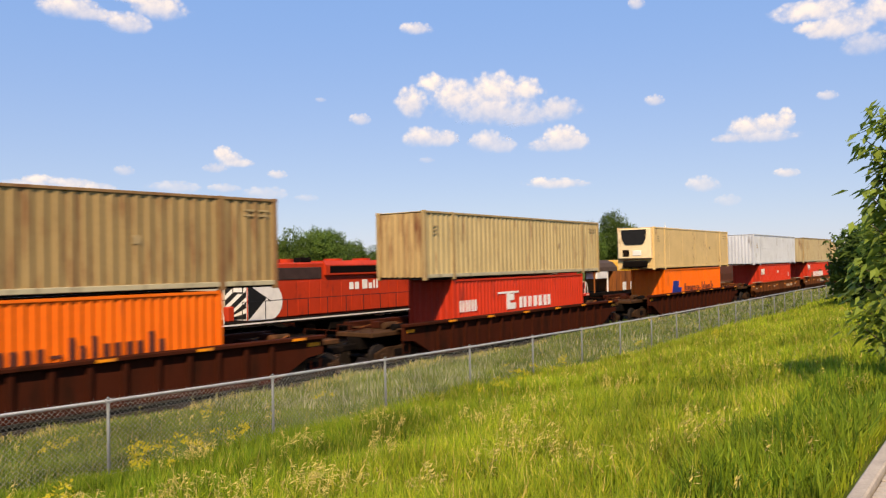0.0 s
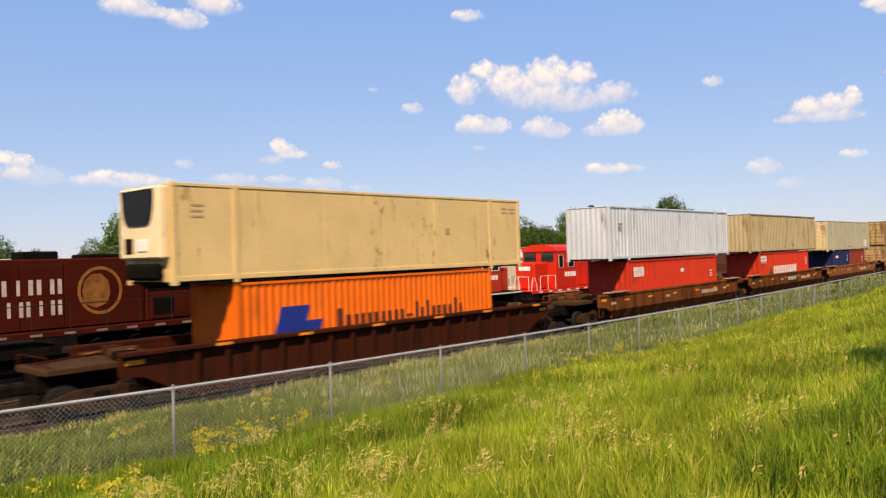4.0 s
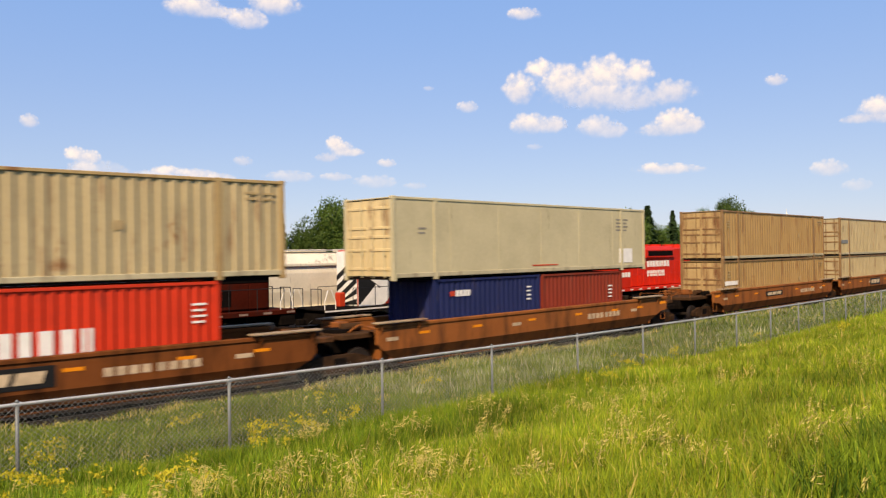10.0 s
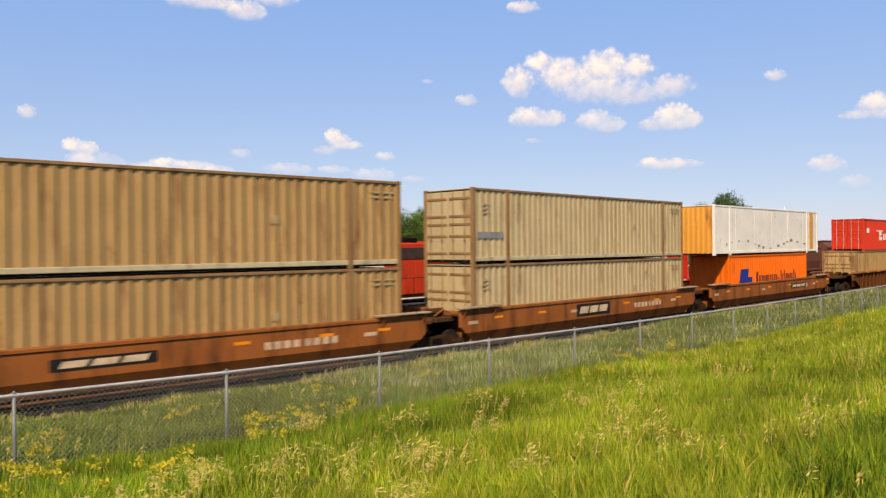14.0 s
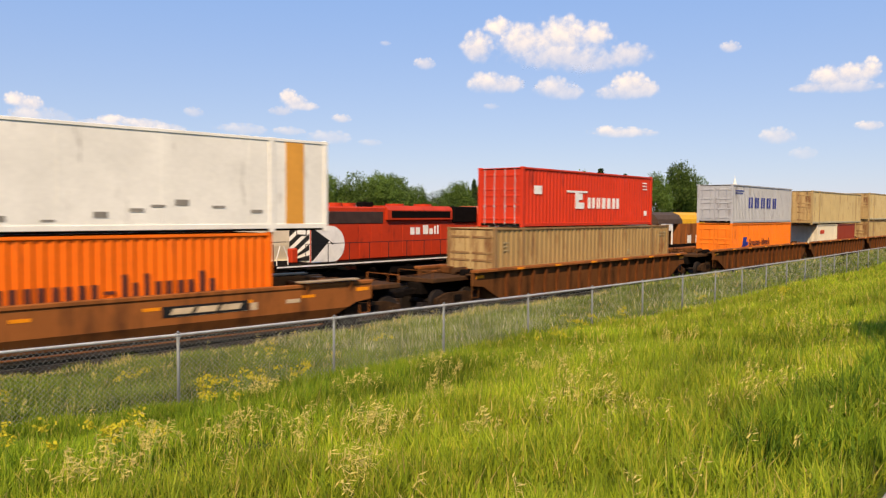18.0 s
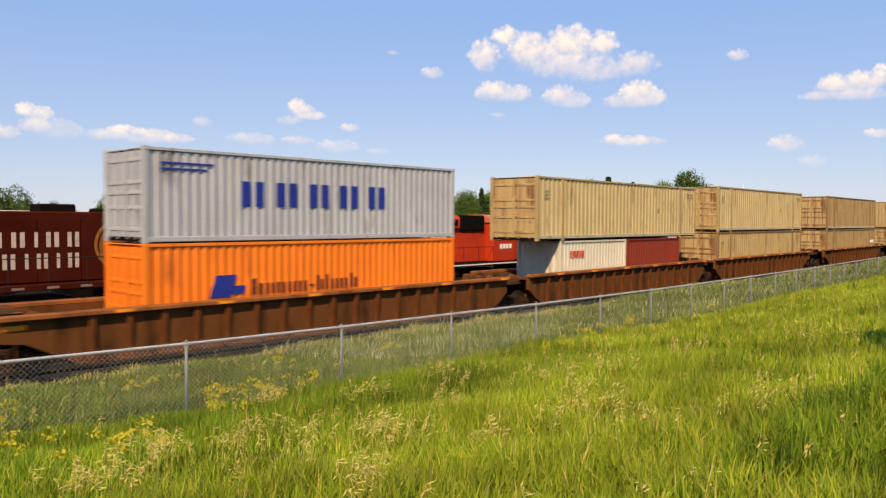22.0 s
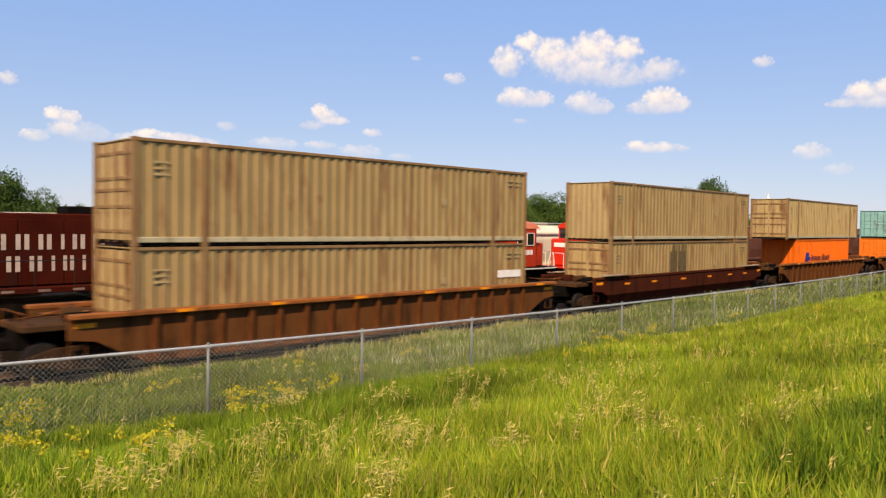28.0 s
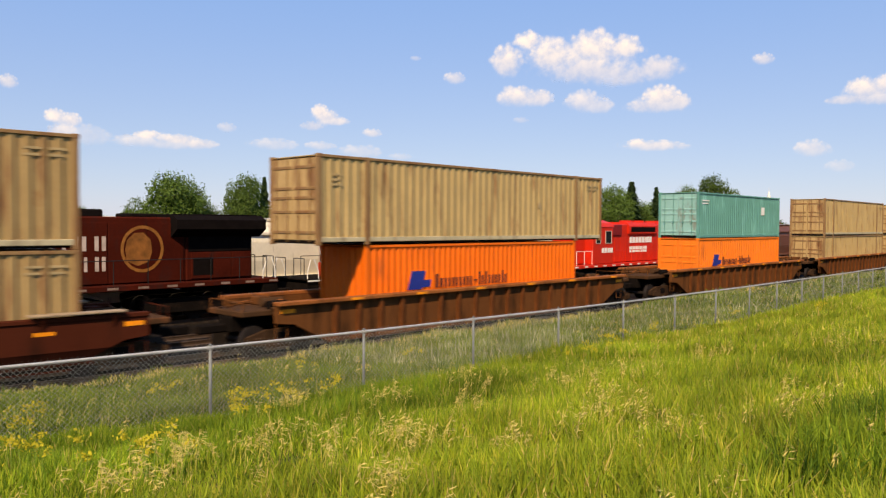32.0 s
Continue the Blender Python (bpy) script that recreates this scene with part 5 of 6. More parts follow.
def tree_meshes(seed, height, width, count, size):
    r = np.random.default_rng(seed)
    trunk = Shape()
    top = height * 0.62
    trunk.rod((0, 0, -0.4), (0.15, 0, top * 0.5), width * 0.055, 8, width * 0.04).rod((0.15, 0, top * 0.5), (0.0, 0.1, top), width * 0.04, 7, width * 0.02)
    blobs = []
    for i in range(11):
        a, k = i * 2.4 + seed, r.uniform(0.35, 1.0)
        reach = width * 0.34 * math.sqrt(1 - (k - 0.45) ** 2 * 2.2) * r.uniform(0.6, 1.1)
        q = (reach * math.cos(a), reach * math.sin(a), height * (0.22 + 0.62 * k))
        trunk.rod((0.1, 0, top * (0.3 + 0.5 * k)), q, width * 0.018, 5, width * 0.006)
        blobs.append((*q, width * r.uniform(0.16, 0.25)))
    blobs.append((0, 0, height * 0.82, width * 0.24))
    blobs.append((0, 0, height * 0.5, width * 0.3))
    return trunk.mesh("trunk", True), quads("crown", crown_quads(blobs, count, size, seed), LEAF)


def spruce_meshes(seed, height, width, count):
    r = np.random.default_rng(seed)
    trunk = Shape().rod((0, 0, -0.4), (0, 0, height * 0.97), width * 0.05, 7, 0.02)
    k = r.uniform(0, 1, count) ** 0.8
    a = r.uniform(0, 2 * math.pi, count)
    tier = 0.75 + 0.25 * np.cos(k * 55 + 0.4 * np.sin(3 * a))
    rad = width * 0.5 * (1 - k) * tier * r.uniform(0.4, 1.05, count) + 0.05
    p = np.stack([rad * np.cos(a), rad * np.sin(a), height * (0.08 + 0.92 * k) - 0.25 * rad], 1)
    u = np.stack([np.cos(a), np.sin(a), -0.35 + 0.3 * r.normal(size=count)], 1)
    w = np.stack([-np.sin(a), np.cos(a), 0.4 * r.normal(size=count)], 1)
    s = 0.26 * r.uniform(0.6, 1.3, count)[:, None]
    return trunk.mesh("trunk", True), quads("crown", np.stack([p - u * s, p + w * s * 0.45, p + u * s, p - w * s * 0.45], 1), NEEDLE)


def plant(meshes, x, y, z, scale, turn, label, category="tree", leaf=None, group="trees behind the yard"):
    t = thing("tree", pose(x, y, z, 0, 0, turn) @ Matrix.Diagonal((scale[0], scale[0], scale[1], 1)), label, category, group)
    part("trunk", meshes[0], BARK, t)
    part("crown", meshes[1], leaf or meshes[1].materials[0], t)


BROAD = [tree_meshes(s, 10.0, 9.5, 17000, 0.155) for s in (1, 2, 3, 4)]
SPRUCE = [spruce_meshes(s, 10.0, 4.2, 3600) for s in (11, 12)]


def far_trees():
    """The tree line behind the yard: x, y, height, width, kind."""
    over_locomotives = [(17, 62, 10, 11, 2), (24.6, 62, 9.4, 8.5, 0), (28.4, 62, 7.8, 6, 1), (32, 63, 6.2, 6, 3), (37.5, 62, 7.4, 5.5, 1), (34.5, 66, 5.8, 6, 0), (42.2, 62, 10.2, 10.5, 2), (47, 64, 6.8, 5.5, 3), (51.2, 62, 10.6, 7.5, 0), (53.7, 62, 11.2, 4.2, 5), (58.2, 63, 9.6, 8, 1), (62.3, 62, 12, 9.5, 2), (66, 63, 10.3, 8, 3), (70, 64, 9.8, 8.5, 0), (74.5, 63, 10.2, 8, 1)]
    beyond_the_yard = [(78.5, 62, 9.4, 8, 2), (82.5, 63, 9.2, 8, 3), (88, 64, 7.9, 8, 0), (94.4, 64, 7.4, 8, 1), (98.5, 64, 8.8, 7, 2), (101.7, 63, 10, 4.5, 4), (107, 64, 9, 9, 3), (113, 64, 9.8, 9.5, 0), (120, 64, 10.2, 10, 1), (126, 64, 8.6, 9, 2), (131, 66, 8, 9, 3), (136.7, 63, 11.8, 10, 0)]
    far_along = [(142.3, 62, 13.7, 8.5, 4), (147, 64, 10, 9, 1), (152.8, 62, 13.0, 6, 5), (160, 66, 9.5, 12, 2), (168.5, 62, 12.8, 7.5, 3), (181, 62, 15.8, 10.5, 0), (193.5, 62, 13.2, 8, 1), (206, 70, 9, 13, 2), (220, 76, 8, 14, 3), (236, 80, 7.5, 15, 0), (256, 86, 7.5, 16, 1), (280, 92, 7.5, 18, 2), (310, 100, 7.5, 20, 3)]
    by_the_fence = [(61, -11.1, 5.0, 4.2, 1), (66, -13, 5.8, 5.4, 0), (72, -15.5, 7.5, 7, 2), (59, -15.0, 6.0, 6, 3), (82, -13.0, 6.0, 6, 1), (52, -17.5, 6.0, 6, 0)]
    over_locomotives = [(x, y, 0.92 * h, 0.84 * w, kind) for x, y, h, w, kind in over_locomotives]
    rows = over_locomotives + beyond_the_yard + far_along + by_the_fence
    for i, (x, y, h, w, kind) in enumerate(rows):
        if kind > 3:
            plant(SPRUCE[kind - 4], x, y, -0.7, (w / 4.2, h / 10), 40 * i, "tall dark green spruce with a pointed top")
        else:
            plant(BROAD[kind], x, y, -0.7 if y > 0 else ground_height(x, y), (w / 9.5, h / 9.6), 67 * i, "full round green leafy tree behind the yard")


far_trees()


def church(x, y, z):
    """A far brown-roofed church whose white steeple stands above the trees."""
    c = thing("church", pose(x, y, z, 0, 0, 20), "far church with a white steeple and brown roof behind trees", "church")
    part("nave", Shape().soft_box(-9, 7, -4, 4, 0, 5, 0.05), CREAM_DULL, c)
    part("roof", Shape().prism([(-4.5, 4.9), (0, 9.8), (4.5, 4.9)], "x", -9.5, 7.5), CHURCH_ROOF, c, "brown pitched roof")
    t = part("tower", Shape().soft_box(-11.5, -8.5, -1.5, 1.5, 0, 10.4, 0.05), CHURCH_ROOF, c)
    part("tower_roof", Shape().rod((-10, 0, 10.3), (-10, 0, 12.0), 2.2, 4, 1.1), CHURCH_ROOF, t)
    part("lantern", Shape().rod((-10, 0, 11.7), (-10, 0, 13.4), 0.95, 8, 0.85), CREAM, t, "white lantern")
    spire = Shape().rod((-10, 0, 13.4), (-10, 0, 13.7), 1.05, 8, 0.75).rod((-10, 0, 13.7), (-10, 0, 15.6), 0.6, 8, 0.12).rod((-10, 0, 15.6), (-10, 0, 16.6), 0.07, 5, 0.05)
    part("spire", spire, CREAM, t, "white pointed spire")
    for k in (-6, -2, 2, 5):
        part("window", Shape().box(k - 0.5, k + 0.5, -4.03, -3.98, 2.2, 4.6), GLASS, c)


CHURCH_ROOF = mat("brown_shingle_roof", (0.10, 0.065, 0.045), 0.85, vary=0.3, scale=1, fine=12)
church(252.0, 75.0, -0.7)


# ---- the young maple and the bushes by the path ----
def near_maple(x, y, z):
    r = np.random.default_rng(21)
    t = thing("tree", pose(x, y, z), "young light green leafy maple with drooping leaflets beside the path", "tree")
    limbs = Shape()
    limbs.rod((0, 0, -0.3), (0.1, 0.05, 1.2), 0.06, 8, 0.045).rod((0.1, 0.05, 1.2), (0.0, 0.0, 2.6), 0.045, 7, 0.03).rod((0, 0, 2.6), (0.1, 0.1, 4.0), 0.03, 6, 0.008)
    tips = []
    for i in range(46):
        k = i / 45
        h = 0.85 + 3.05 * k
        a = 2.4 * i + r.uniform(-0.3, 0.3)
        reach = (0.85 - 0.62 * abs(k - 0.22) ** 0.8) * r.uniform(0.6, 1.1)
        p = Vector((0.05, 0.03, h))
        q = p + Vector((reach * math.cos(a), reach * math.sin(a), 0.30 + 0.2 * r.random()))
        limbs.rod(p, q, 0.014, 5, 0.005)
        for f in np.linspace(0.3, 1.0, 8):
            tips.append((p.lerp(q, f), a, f))
    part("trunk", limbs, BARK, t)
    out = []
    for p, a, f in tips:
        for _ in range(5):
            b = a + r.uniform(-1.6, 1.6)
            d = np.array([math.cos(b), math.sin(b), -0.45 + 0.35 * r.normal()])
            d /= np.linalg.norm(d)
            side = np.cross(d, (0.3 * r.normal(), 0.3 * r.normal(), 1.0))
            side /= np.linalg.norm(side)
            c = np.array(p) + 0.11 * r.normal(size=3)
            s = r.uniform(0.065, 0.125)
            droop = np.array([0, 0, -0.35 * s])
            out.append([c, c + d * s * 0.8 + side * s * 0.42, c + d * s * 2.1 + droop, c + d * s * 0.8 - side * s * 0.42])
    part("crown", quads("crown", np.array(out), LEAF_NEAR), LEAF_NEAR, t)


def bush(x, y, z, size, seed, leaf, label):
    b = thing("bush", pose(x, y, z), label, "bush", "bushes by the fence")
    r = np.random.default_rng(seed)
    blobs = []
    for i in range(9):
        a = 2.4 * i
        q = (size * 0.5 * math.cos(a) * r.uniform(0.4, 1), size * 0.5 * math.sin(a) * r.uniform(0.4, 1), size * r.uniform(0.35, 1.05))
        part("stem", Shape().rod((0, 0, -0.1), q, 0.03, 5, 0.01), BARK, b)
        blobs.append((*q, size * r.uniform(0.25, 0.38)))
    part("crown", quads("crown", crown_quads(blobs, 5200, 0.085 * size ** 0.5, seed), leaf), leaf, b)


near_maple(11.84, -17.90, 1.62)
bush(44.3, -13.2, 1.3, 3.4, 33, LEAF, "dark green rounded bush beside the fence")


def boardwalk():
    w = thing("boardwalk", pose(0, 0, 0), "weathered grey timber boardwalk with a raised edge board", "boardwalk")
    part("edge_board", Shape().soft_box(-6, 13, -18.26, -18.16, 2.18, 2.42, 0.012), PLANK, w, "pale weathered edge board")
    plank = Shape().soft_box(-0.07, 0.07, -2.2, 0, -0.04, 0, 0.008).mesh("plank")
    for i in range(120):
        o = part("plank", plank, PLANK, w)
        o.location = (-5.9 + 0.155 * i, -18.27, 2.38 - 0.004 * (i % 3))
    for x in (-4, 0, 4, 8, 12):
        part("joist", Shape().soft_box(x - 0.05, x + 0.05, -20.4, -18.3, 2.1, 2.33, 0.01), PLANK, w)


boardwalk()


# ---- grass ----
def bank_height(x, y):
    """The ground's height for arrays of points, without its small bumps."""
    y = y - line_shift(x, y)
    z = np.where(y < -8.5, 0.76 + 1.52 * (-8.5 - y) / 10.1, np.where(y < -2.0, 0.76 - 0.52 * (y + 8.5) / 6.5, 0.24 - 0.4 * (y + 2.0) / 0.3))
    return np.where(y < -18.6, 2.28, z)


def blades(n, area, tall, wide, seed, lean=0.34, dens=None, dry=False):
    """Bent upright blades, one folded kite each, spread over an area x0, x1, y0, y1; more of them near the path."""
    r = np.random.default_rng(seed)
    x0, x1, y0, y1 = area
    x = x0 + (x1 - x0) * r.uniform(0, 1, n) ** (dens or 1.0)
    y = r.uniform(y0, y1, n)
    y = y + line_shift(x, y)
    patch = 0.80 + 0.28 * np.sin(0.9 * x + 1.7 * np.sin(0.8 * y)) * np.sin(1.1 * y + 0.6 * x) + 0.18 * np.sin(3.1 * x + 2.3 * y) * np.sin(2.7 * y - 1.9 * x)
    keep = r.uniform(0, 1, n) < np.clip(patch * 1.25 - 0.15, 0.15, 1)
    x, y, patch = x[keep], y[keep], patch[keep]
    n = len(x)
    h = tall * patch * r.uniform(0.35, 1.3, n)
    a = r.uniform(0, 2 * math.pi, n)
    far = 1 + np.maximum(0, x - 14) * 0.03
    half = wide * r.uniform(0.5, 1.5, n) * far
    side = np.stack([np.cos(a) * half, np.sin(a) * half, 0 * a], 1)
    b = r.uniform(0, 2 * math.pi, n)
    bend = lean * h * r.uniform(0.1, 1.6, n)
    off = np.stack([np.cos(b) * bend + 0.05 * h, np.sin(b) * bend, 0 * b], 1)
    base = np.stack([x, y, bank_height(x, y) - 0.05], 1)
    rise = np.stack([0 * h, 0 * h, h], 1)
    mid = base + off * 0.3 + rise * 0.55
    tip = base + off + rise * (1 - 0.25 * (bend / np.maximum(h, 0.01))[:, None])
    return np.stack([base, mid + side, tip, mid - side], 1)


def grass(name, corners, material, label):
    ob = new(name, quads(name, corners, material))
    tagged(ob, label, "grass", kind="stuff")


bank = np.concatenate([blades(50000, (-14, 1.3, -18.0, -8.4), 0.34, 0.010, 49), blades(470000, (1.2, 34, -18.0, -8.4), 0.34, 0.0056, 41, dens=1.5), blades(150000, (14, 130, -18.3, -8.4), 0.40, 0.012, 42, dens=1.6)])
green = np.random.default_rng(55).uniform(0, 1, len(bank)) < np.clip((bank[:, 0, 1] + 13.6) / 3.0, 0, 1) * np.clip((17 - bank[:, 0, 0]) / 8.0, 0, 1)
grass("grass_bank", bank[~green], GRASS, "tall bright green meadow grass on the bank")
grass("green_grass", bank[green], GRASS_GREEN, "deeper green grass along the foot of the fence")
# Taller blades where the maple's shade falls, darkened by their own colour.
grass("shaded_lush_grass", np.concatenate([blades(22000, (5.5, 24, -17.95, -16.9), 0.44, 0.0075, 47, dens=1.2), blades(5000, (9, 26, -16.2, -13.5), 0.42, 0.008, 48)]), GRASS_LUSH_SHADED, "taller lush grass near the boardwalk, darkened for the maple's shade")
grass("grass_by_track", np.concatenate([blades(40000, (-14, 2, -8.5, -1.75), 0.34, 0.012, 50), blades(260000, (2, 50, -8.5, -1.75), 0.34, 0.009, 43, dens=1.4), blades(60000, (30, 220, -8.4, -1.8), 0.46, 0.024, 44, dens=1.6)]), GRASS_FAR, "rough yellowish grass between the fence and the track")
grass("pale_weeds", blades(18000, (12, 90, -7.8, -2.0), 0.46, 0.008, 56, dens=1.5), PALE_WEED, "pale grey-green weeds between the fence and the track")
grass("dry_weeds", np.concatenate([blades(26000, (-8, 60, -2.6, -1.8), 0.34, 0.009, 45, dens=1.2), blades(9000, (40, 220, -3.0, -1.75), 0.36, 0.03, 46, dens=1.5)]), STRAW, "pale dry weeds along the edge of the ballast")


def seed_heads(spots, seed, tall=0.42):
    """Dry nodding panicles on thin stalks in loose clumps."""
    r = np.random.default_rng(seed)
    out = []
    for cx, cy, n, spread in spots:
        for _ in range(n):
            x, y = cx + spread * r.normal(), cy + spread * r.normal()
            z = float(bank_height(np.array(x), np.array(y)))
            h = tall * r.uniform(0.75, 1.25)
            tip = np.array([x + 0.10 * r.normal() + 0.06, y + 0.10 * r.normal(), z + h])
            foot = np.array([x, y, z])
            s = np.array([0.0008, -0.0008, 0])
            out.append([foot - s, foot + s, tip + s, tip - s])
            for k in range(12):
                c = tip - (tip - foot) * (0.028 * k) + 0.014 * r.normal(size=3)
                b = r.uniform(0, 2 * math.pi)
                d = 0.058 * np.array([math.cos(b) + 0.35, math.sin(b), -0.35 + 0.5 * r.normal()])
                w = np.cross(d, (0.3, -0.5, 0.8))
                w *= 0.0062 / (np.linalg.norm(w) + 1e-6)
                out.append([c, c + d * 0.5 + w, c + d, c + d * 0.5 - w])
    return np.array(out)


def dry_grass():
    r = np.random.default_rng(52)
    clumps = [(5.09, -13.46), (5.01, -14.07), (3.58, -15.01), (4.6, -13.06), (6.62, -9.7), (4.26, -12.36), (2.73, -12.9), (3.51, -12.27), (7.03, -12.92), (5.52, -14.72), (9.27, -12.85),
              (7.92, -14.31), (6.43, -15.67), (9.99, -13.49), (7.72, -16.48), (12.28, -13.42), (13.92, -15.15), (6.74, -14.94), (8.9, -11.3), (7.4, -10.9)]
    spots = [(x, y, int(r.integers(9, 17)), 0.11 + 0.09 * r.random()) for x, y in clumps]
    spots += [(2.0 + 26 * r.random() ** 1.3, r.uniform(-17.9, -8.8), int(r.integers(1, 4)), 0.3) for _ in range(110)]
    grass("dry_grass", seed_heads(spots, 51), STRAW, "dry straw-coloured seed heads among the grass")
    spots = [(3.0 + 60 * r.random() ** 1.4, r.uniform(-8.2, -2.2), int(r.integers(1, 5)), 0.3) for _ in range(70)]
    grass("track_weeds", seed_heads(spots, 53, 0.42), STRAW, "tall wispy dry weeds beyond the fence")


dry_grass()


def blossom_mesh(seed):
    """A loose flat-topped head of small petals."""
    r = np.random.default_rng(seed)
    out = []
    for _ in range(34):
        k = np.array([0.042 * r.normal(), 0.042 * r.normal(), 0.022 * r.normal()])
        u, w = 0.009 * r.normal(size=3), 0.009 * r.normal(size=3)
        out.append([k - u, k - w, k + u, k + w])
    return quads("blossom", np.array(out), FLOWER)


BLOSSOMS = [blossom_mesh(80 + i) for i in range(5)]
STALKS = [Shape().rod((0, 0, 0), (0.03 * math.cos(i), 0.03 * math.sin(i), 0.3), 0.005, 4, 0.004).rod((0.03 * math.cos(i), 0.03 * math.sin(i), 0.3), (0, 0, 0.52), 0.004, 4, 0.003).mesh("stalk") for i in range(4)]


def flower_clump(x, y, seed, spread=0.3, n=9):
    """A clump of thin stalks, each with a head of small yellow blossoms."""
    r = np.random.default_rng(seed)
    z = float(bank_height(np.array(x), np.array(y)))
    c = thing("wildflower", pose(x, y, z), "clump of yellow wildflowers in the tall grass", "flower", "yellow wildflowers")
    for i in range(n):
        s = part("stalk", STALKS[int(r.integers(4))], STEM, c)
        s.matrix_basis = pose(spread * 0.5 * r.normal(), spread * 0.5 * r.normal(), r.uniform(-0.16, 0.06), 7 * r.normal(), 7 * r.normal(), 360 * r.random())
        b = part("blossom", BLOSSOMS[int(r.integers(5))], FLOWER, s)
        b.location.z = 0.53


def flowers():
    r = np.random.default_rng(61)
    spots = [(2.3, -10.6), (2.57, -11.15), (2.82, -11.71), (3.46, -11.79), (3.1, -12.6), (5.99, -9.4), (5.45, -10.3), (6.77, -9.45), (6.9, -9.2),
             (7.75, -9.3), (12.57, -10.99), (14.35, -10.44), (22.97, -12.02), (16.6, -8.9), (17.9, -8.9), (19.3, -8.8), (4.0, -7.0), (6.2, -6.6), (9.6, -6.0), (12.5, -6.2), (24.5, -8.9), (3.6, -7.6)]
    for i, (x, y) in enumerate(spots):
        flower_clump(x, y, 70 + i, 0.22 + 0.16 * r.random(), 4 + int(r.integers(4)))


flowers()


# ---- clouds ----
def cloud_material():
    m = bpy.data.materials.new("cloud_vapour")
    m.use_nodes = True
    nodes, links = m.node_tree.nodes, m.node_tree.links
    nodes.clear()
    out = nodes.new("ShaderNodeOutputMaterial")
    clear = nodes.new("ShaderNodeBsdfTransparent")
    white = nodes.new("ShaderNodeEmission")
    mix = nodes.new("ShaderNodeMixShader")
    thick = nodes.new("ShaderNodeAttribute")
    thick.attribute_name = "thickness"
    coord = nodes.new("ShaderNodeTexCoord")
    puff = nodes.new("ShaderNodeTexNoise")
    puff.inputs["Scale"].default_value = 0.026
    puff.inputs["Detail"].default_value = 9
    puff.inputs["Roughness"].default_value = 0.55
    links.new(coord.outputs["Object"], puff.inputs["Vector"])
    add = nodes.new("ShaderNodeMath")
    add.operation = "MULTIPLY_ADD"
    links.new(puff.outputs["Fac"], add.inputs[0])
    add.inputs[1].default_value = 1.8
    links.new(thick.outputs["Fac"], add.inputs[2])
    edge = nodes.new("ShaderNodeMapRange")
    edge.interpolation_type = "SMOOTHSTEP"
    links.new(add.outputs[0], edge.inputs["Value"])
    edge.inputs["From Min"].default_value = 0.70
    edge.inputs["From Max"].default_value = 1.95
    upper = nodes.new("ShaderNodeAttribute")
    upper.attribute_name = "lit"
    veil = nodes.new("ShaderNodeAttribute")
    veil.attribute_name = "veil"
    links.new(veil.outputs["Fac"], edge.inputs["To Max"])
    tone = nodes.new("ShaderNodeValToRGB")
    tone.color_ramp.elements[0].position = 0.24
    tone.color_ramp.elements[0].color = (0.62, 0.70, 0.88, 1)
    tone.color_ramp.elements[1].position = 0.78
    tone.color_ramp.elements[1].color = (0.98, 0.97, 0.97, 1)
    half = nodes.new("ShaderNodeMath")
    half.operation = "MULTIPLY_ADD"
    half.inputs[1].default_value = 0.9
    half.use_clamp = True
    shift = nodes.new("ShaderNodeMath")
    shift.operation = "MULTIPLY_ADD"
    shift.inputs[1].default_value = 0.55
    shift.inputs[2].default_value = -0.22
    links.new(upper.outputs["Fac"], shift.inputs[0])
    links.new(puff.outputs["Fac"], half.inputs[0])
    links.new(shift.outputs[0], half.inputs[2])
    links.new(half.outputs[0], tone.inputs["Fac"])
    links.new(tone.outputs["Color"], white.inputs["Color"])
    white.inputs["Strength"].default_value = 0.93
    links.new(edge.outputs["Result"], mix.inputs["Fac"])
    links.new(clear.outputs[0], mix.inputs[1])
    links.new(white.outputs[0], mix.inputs[2])
    links.new(mix.outputs[0], out.inputs["Surface"])
    return m


CLOUD = cloud_material()
CLOUD_FAR = 2600.0


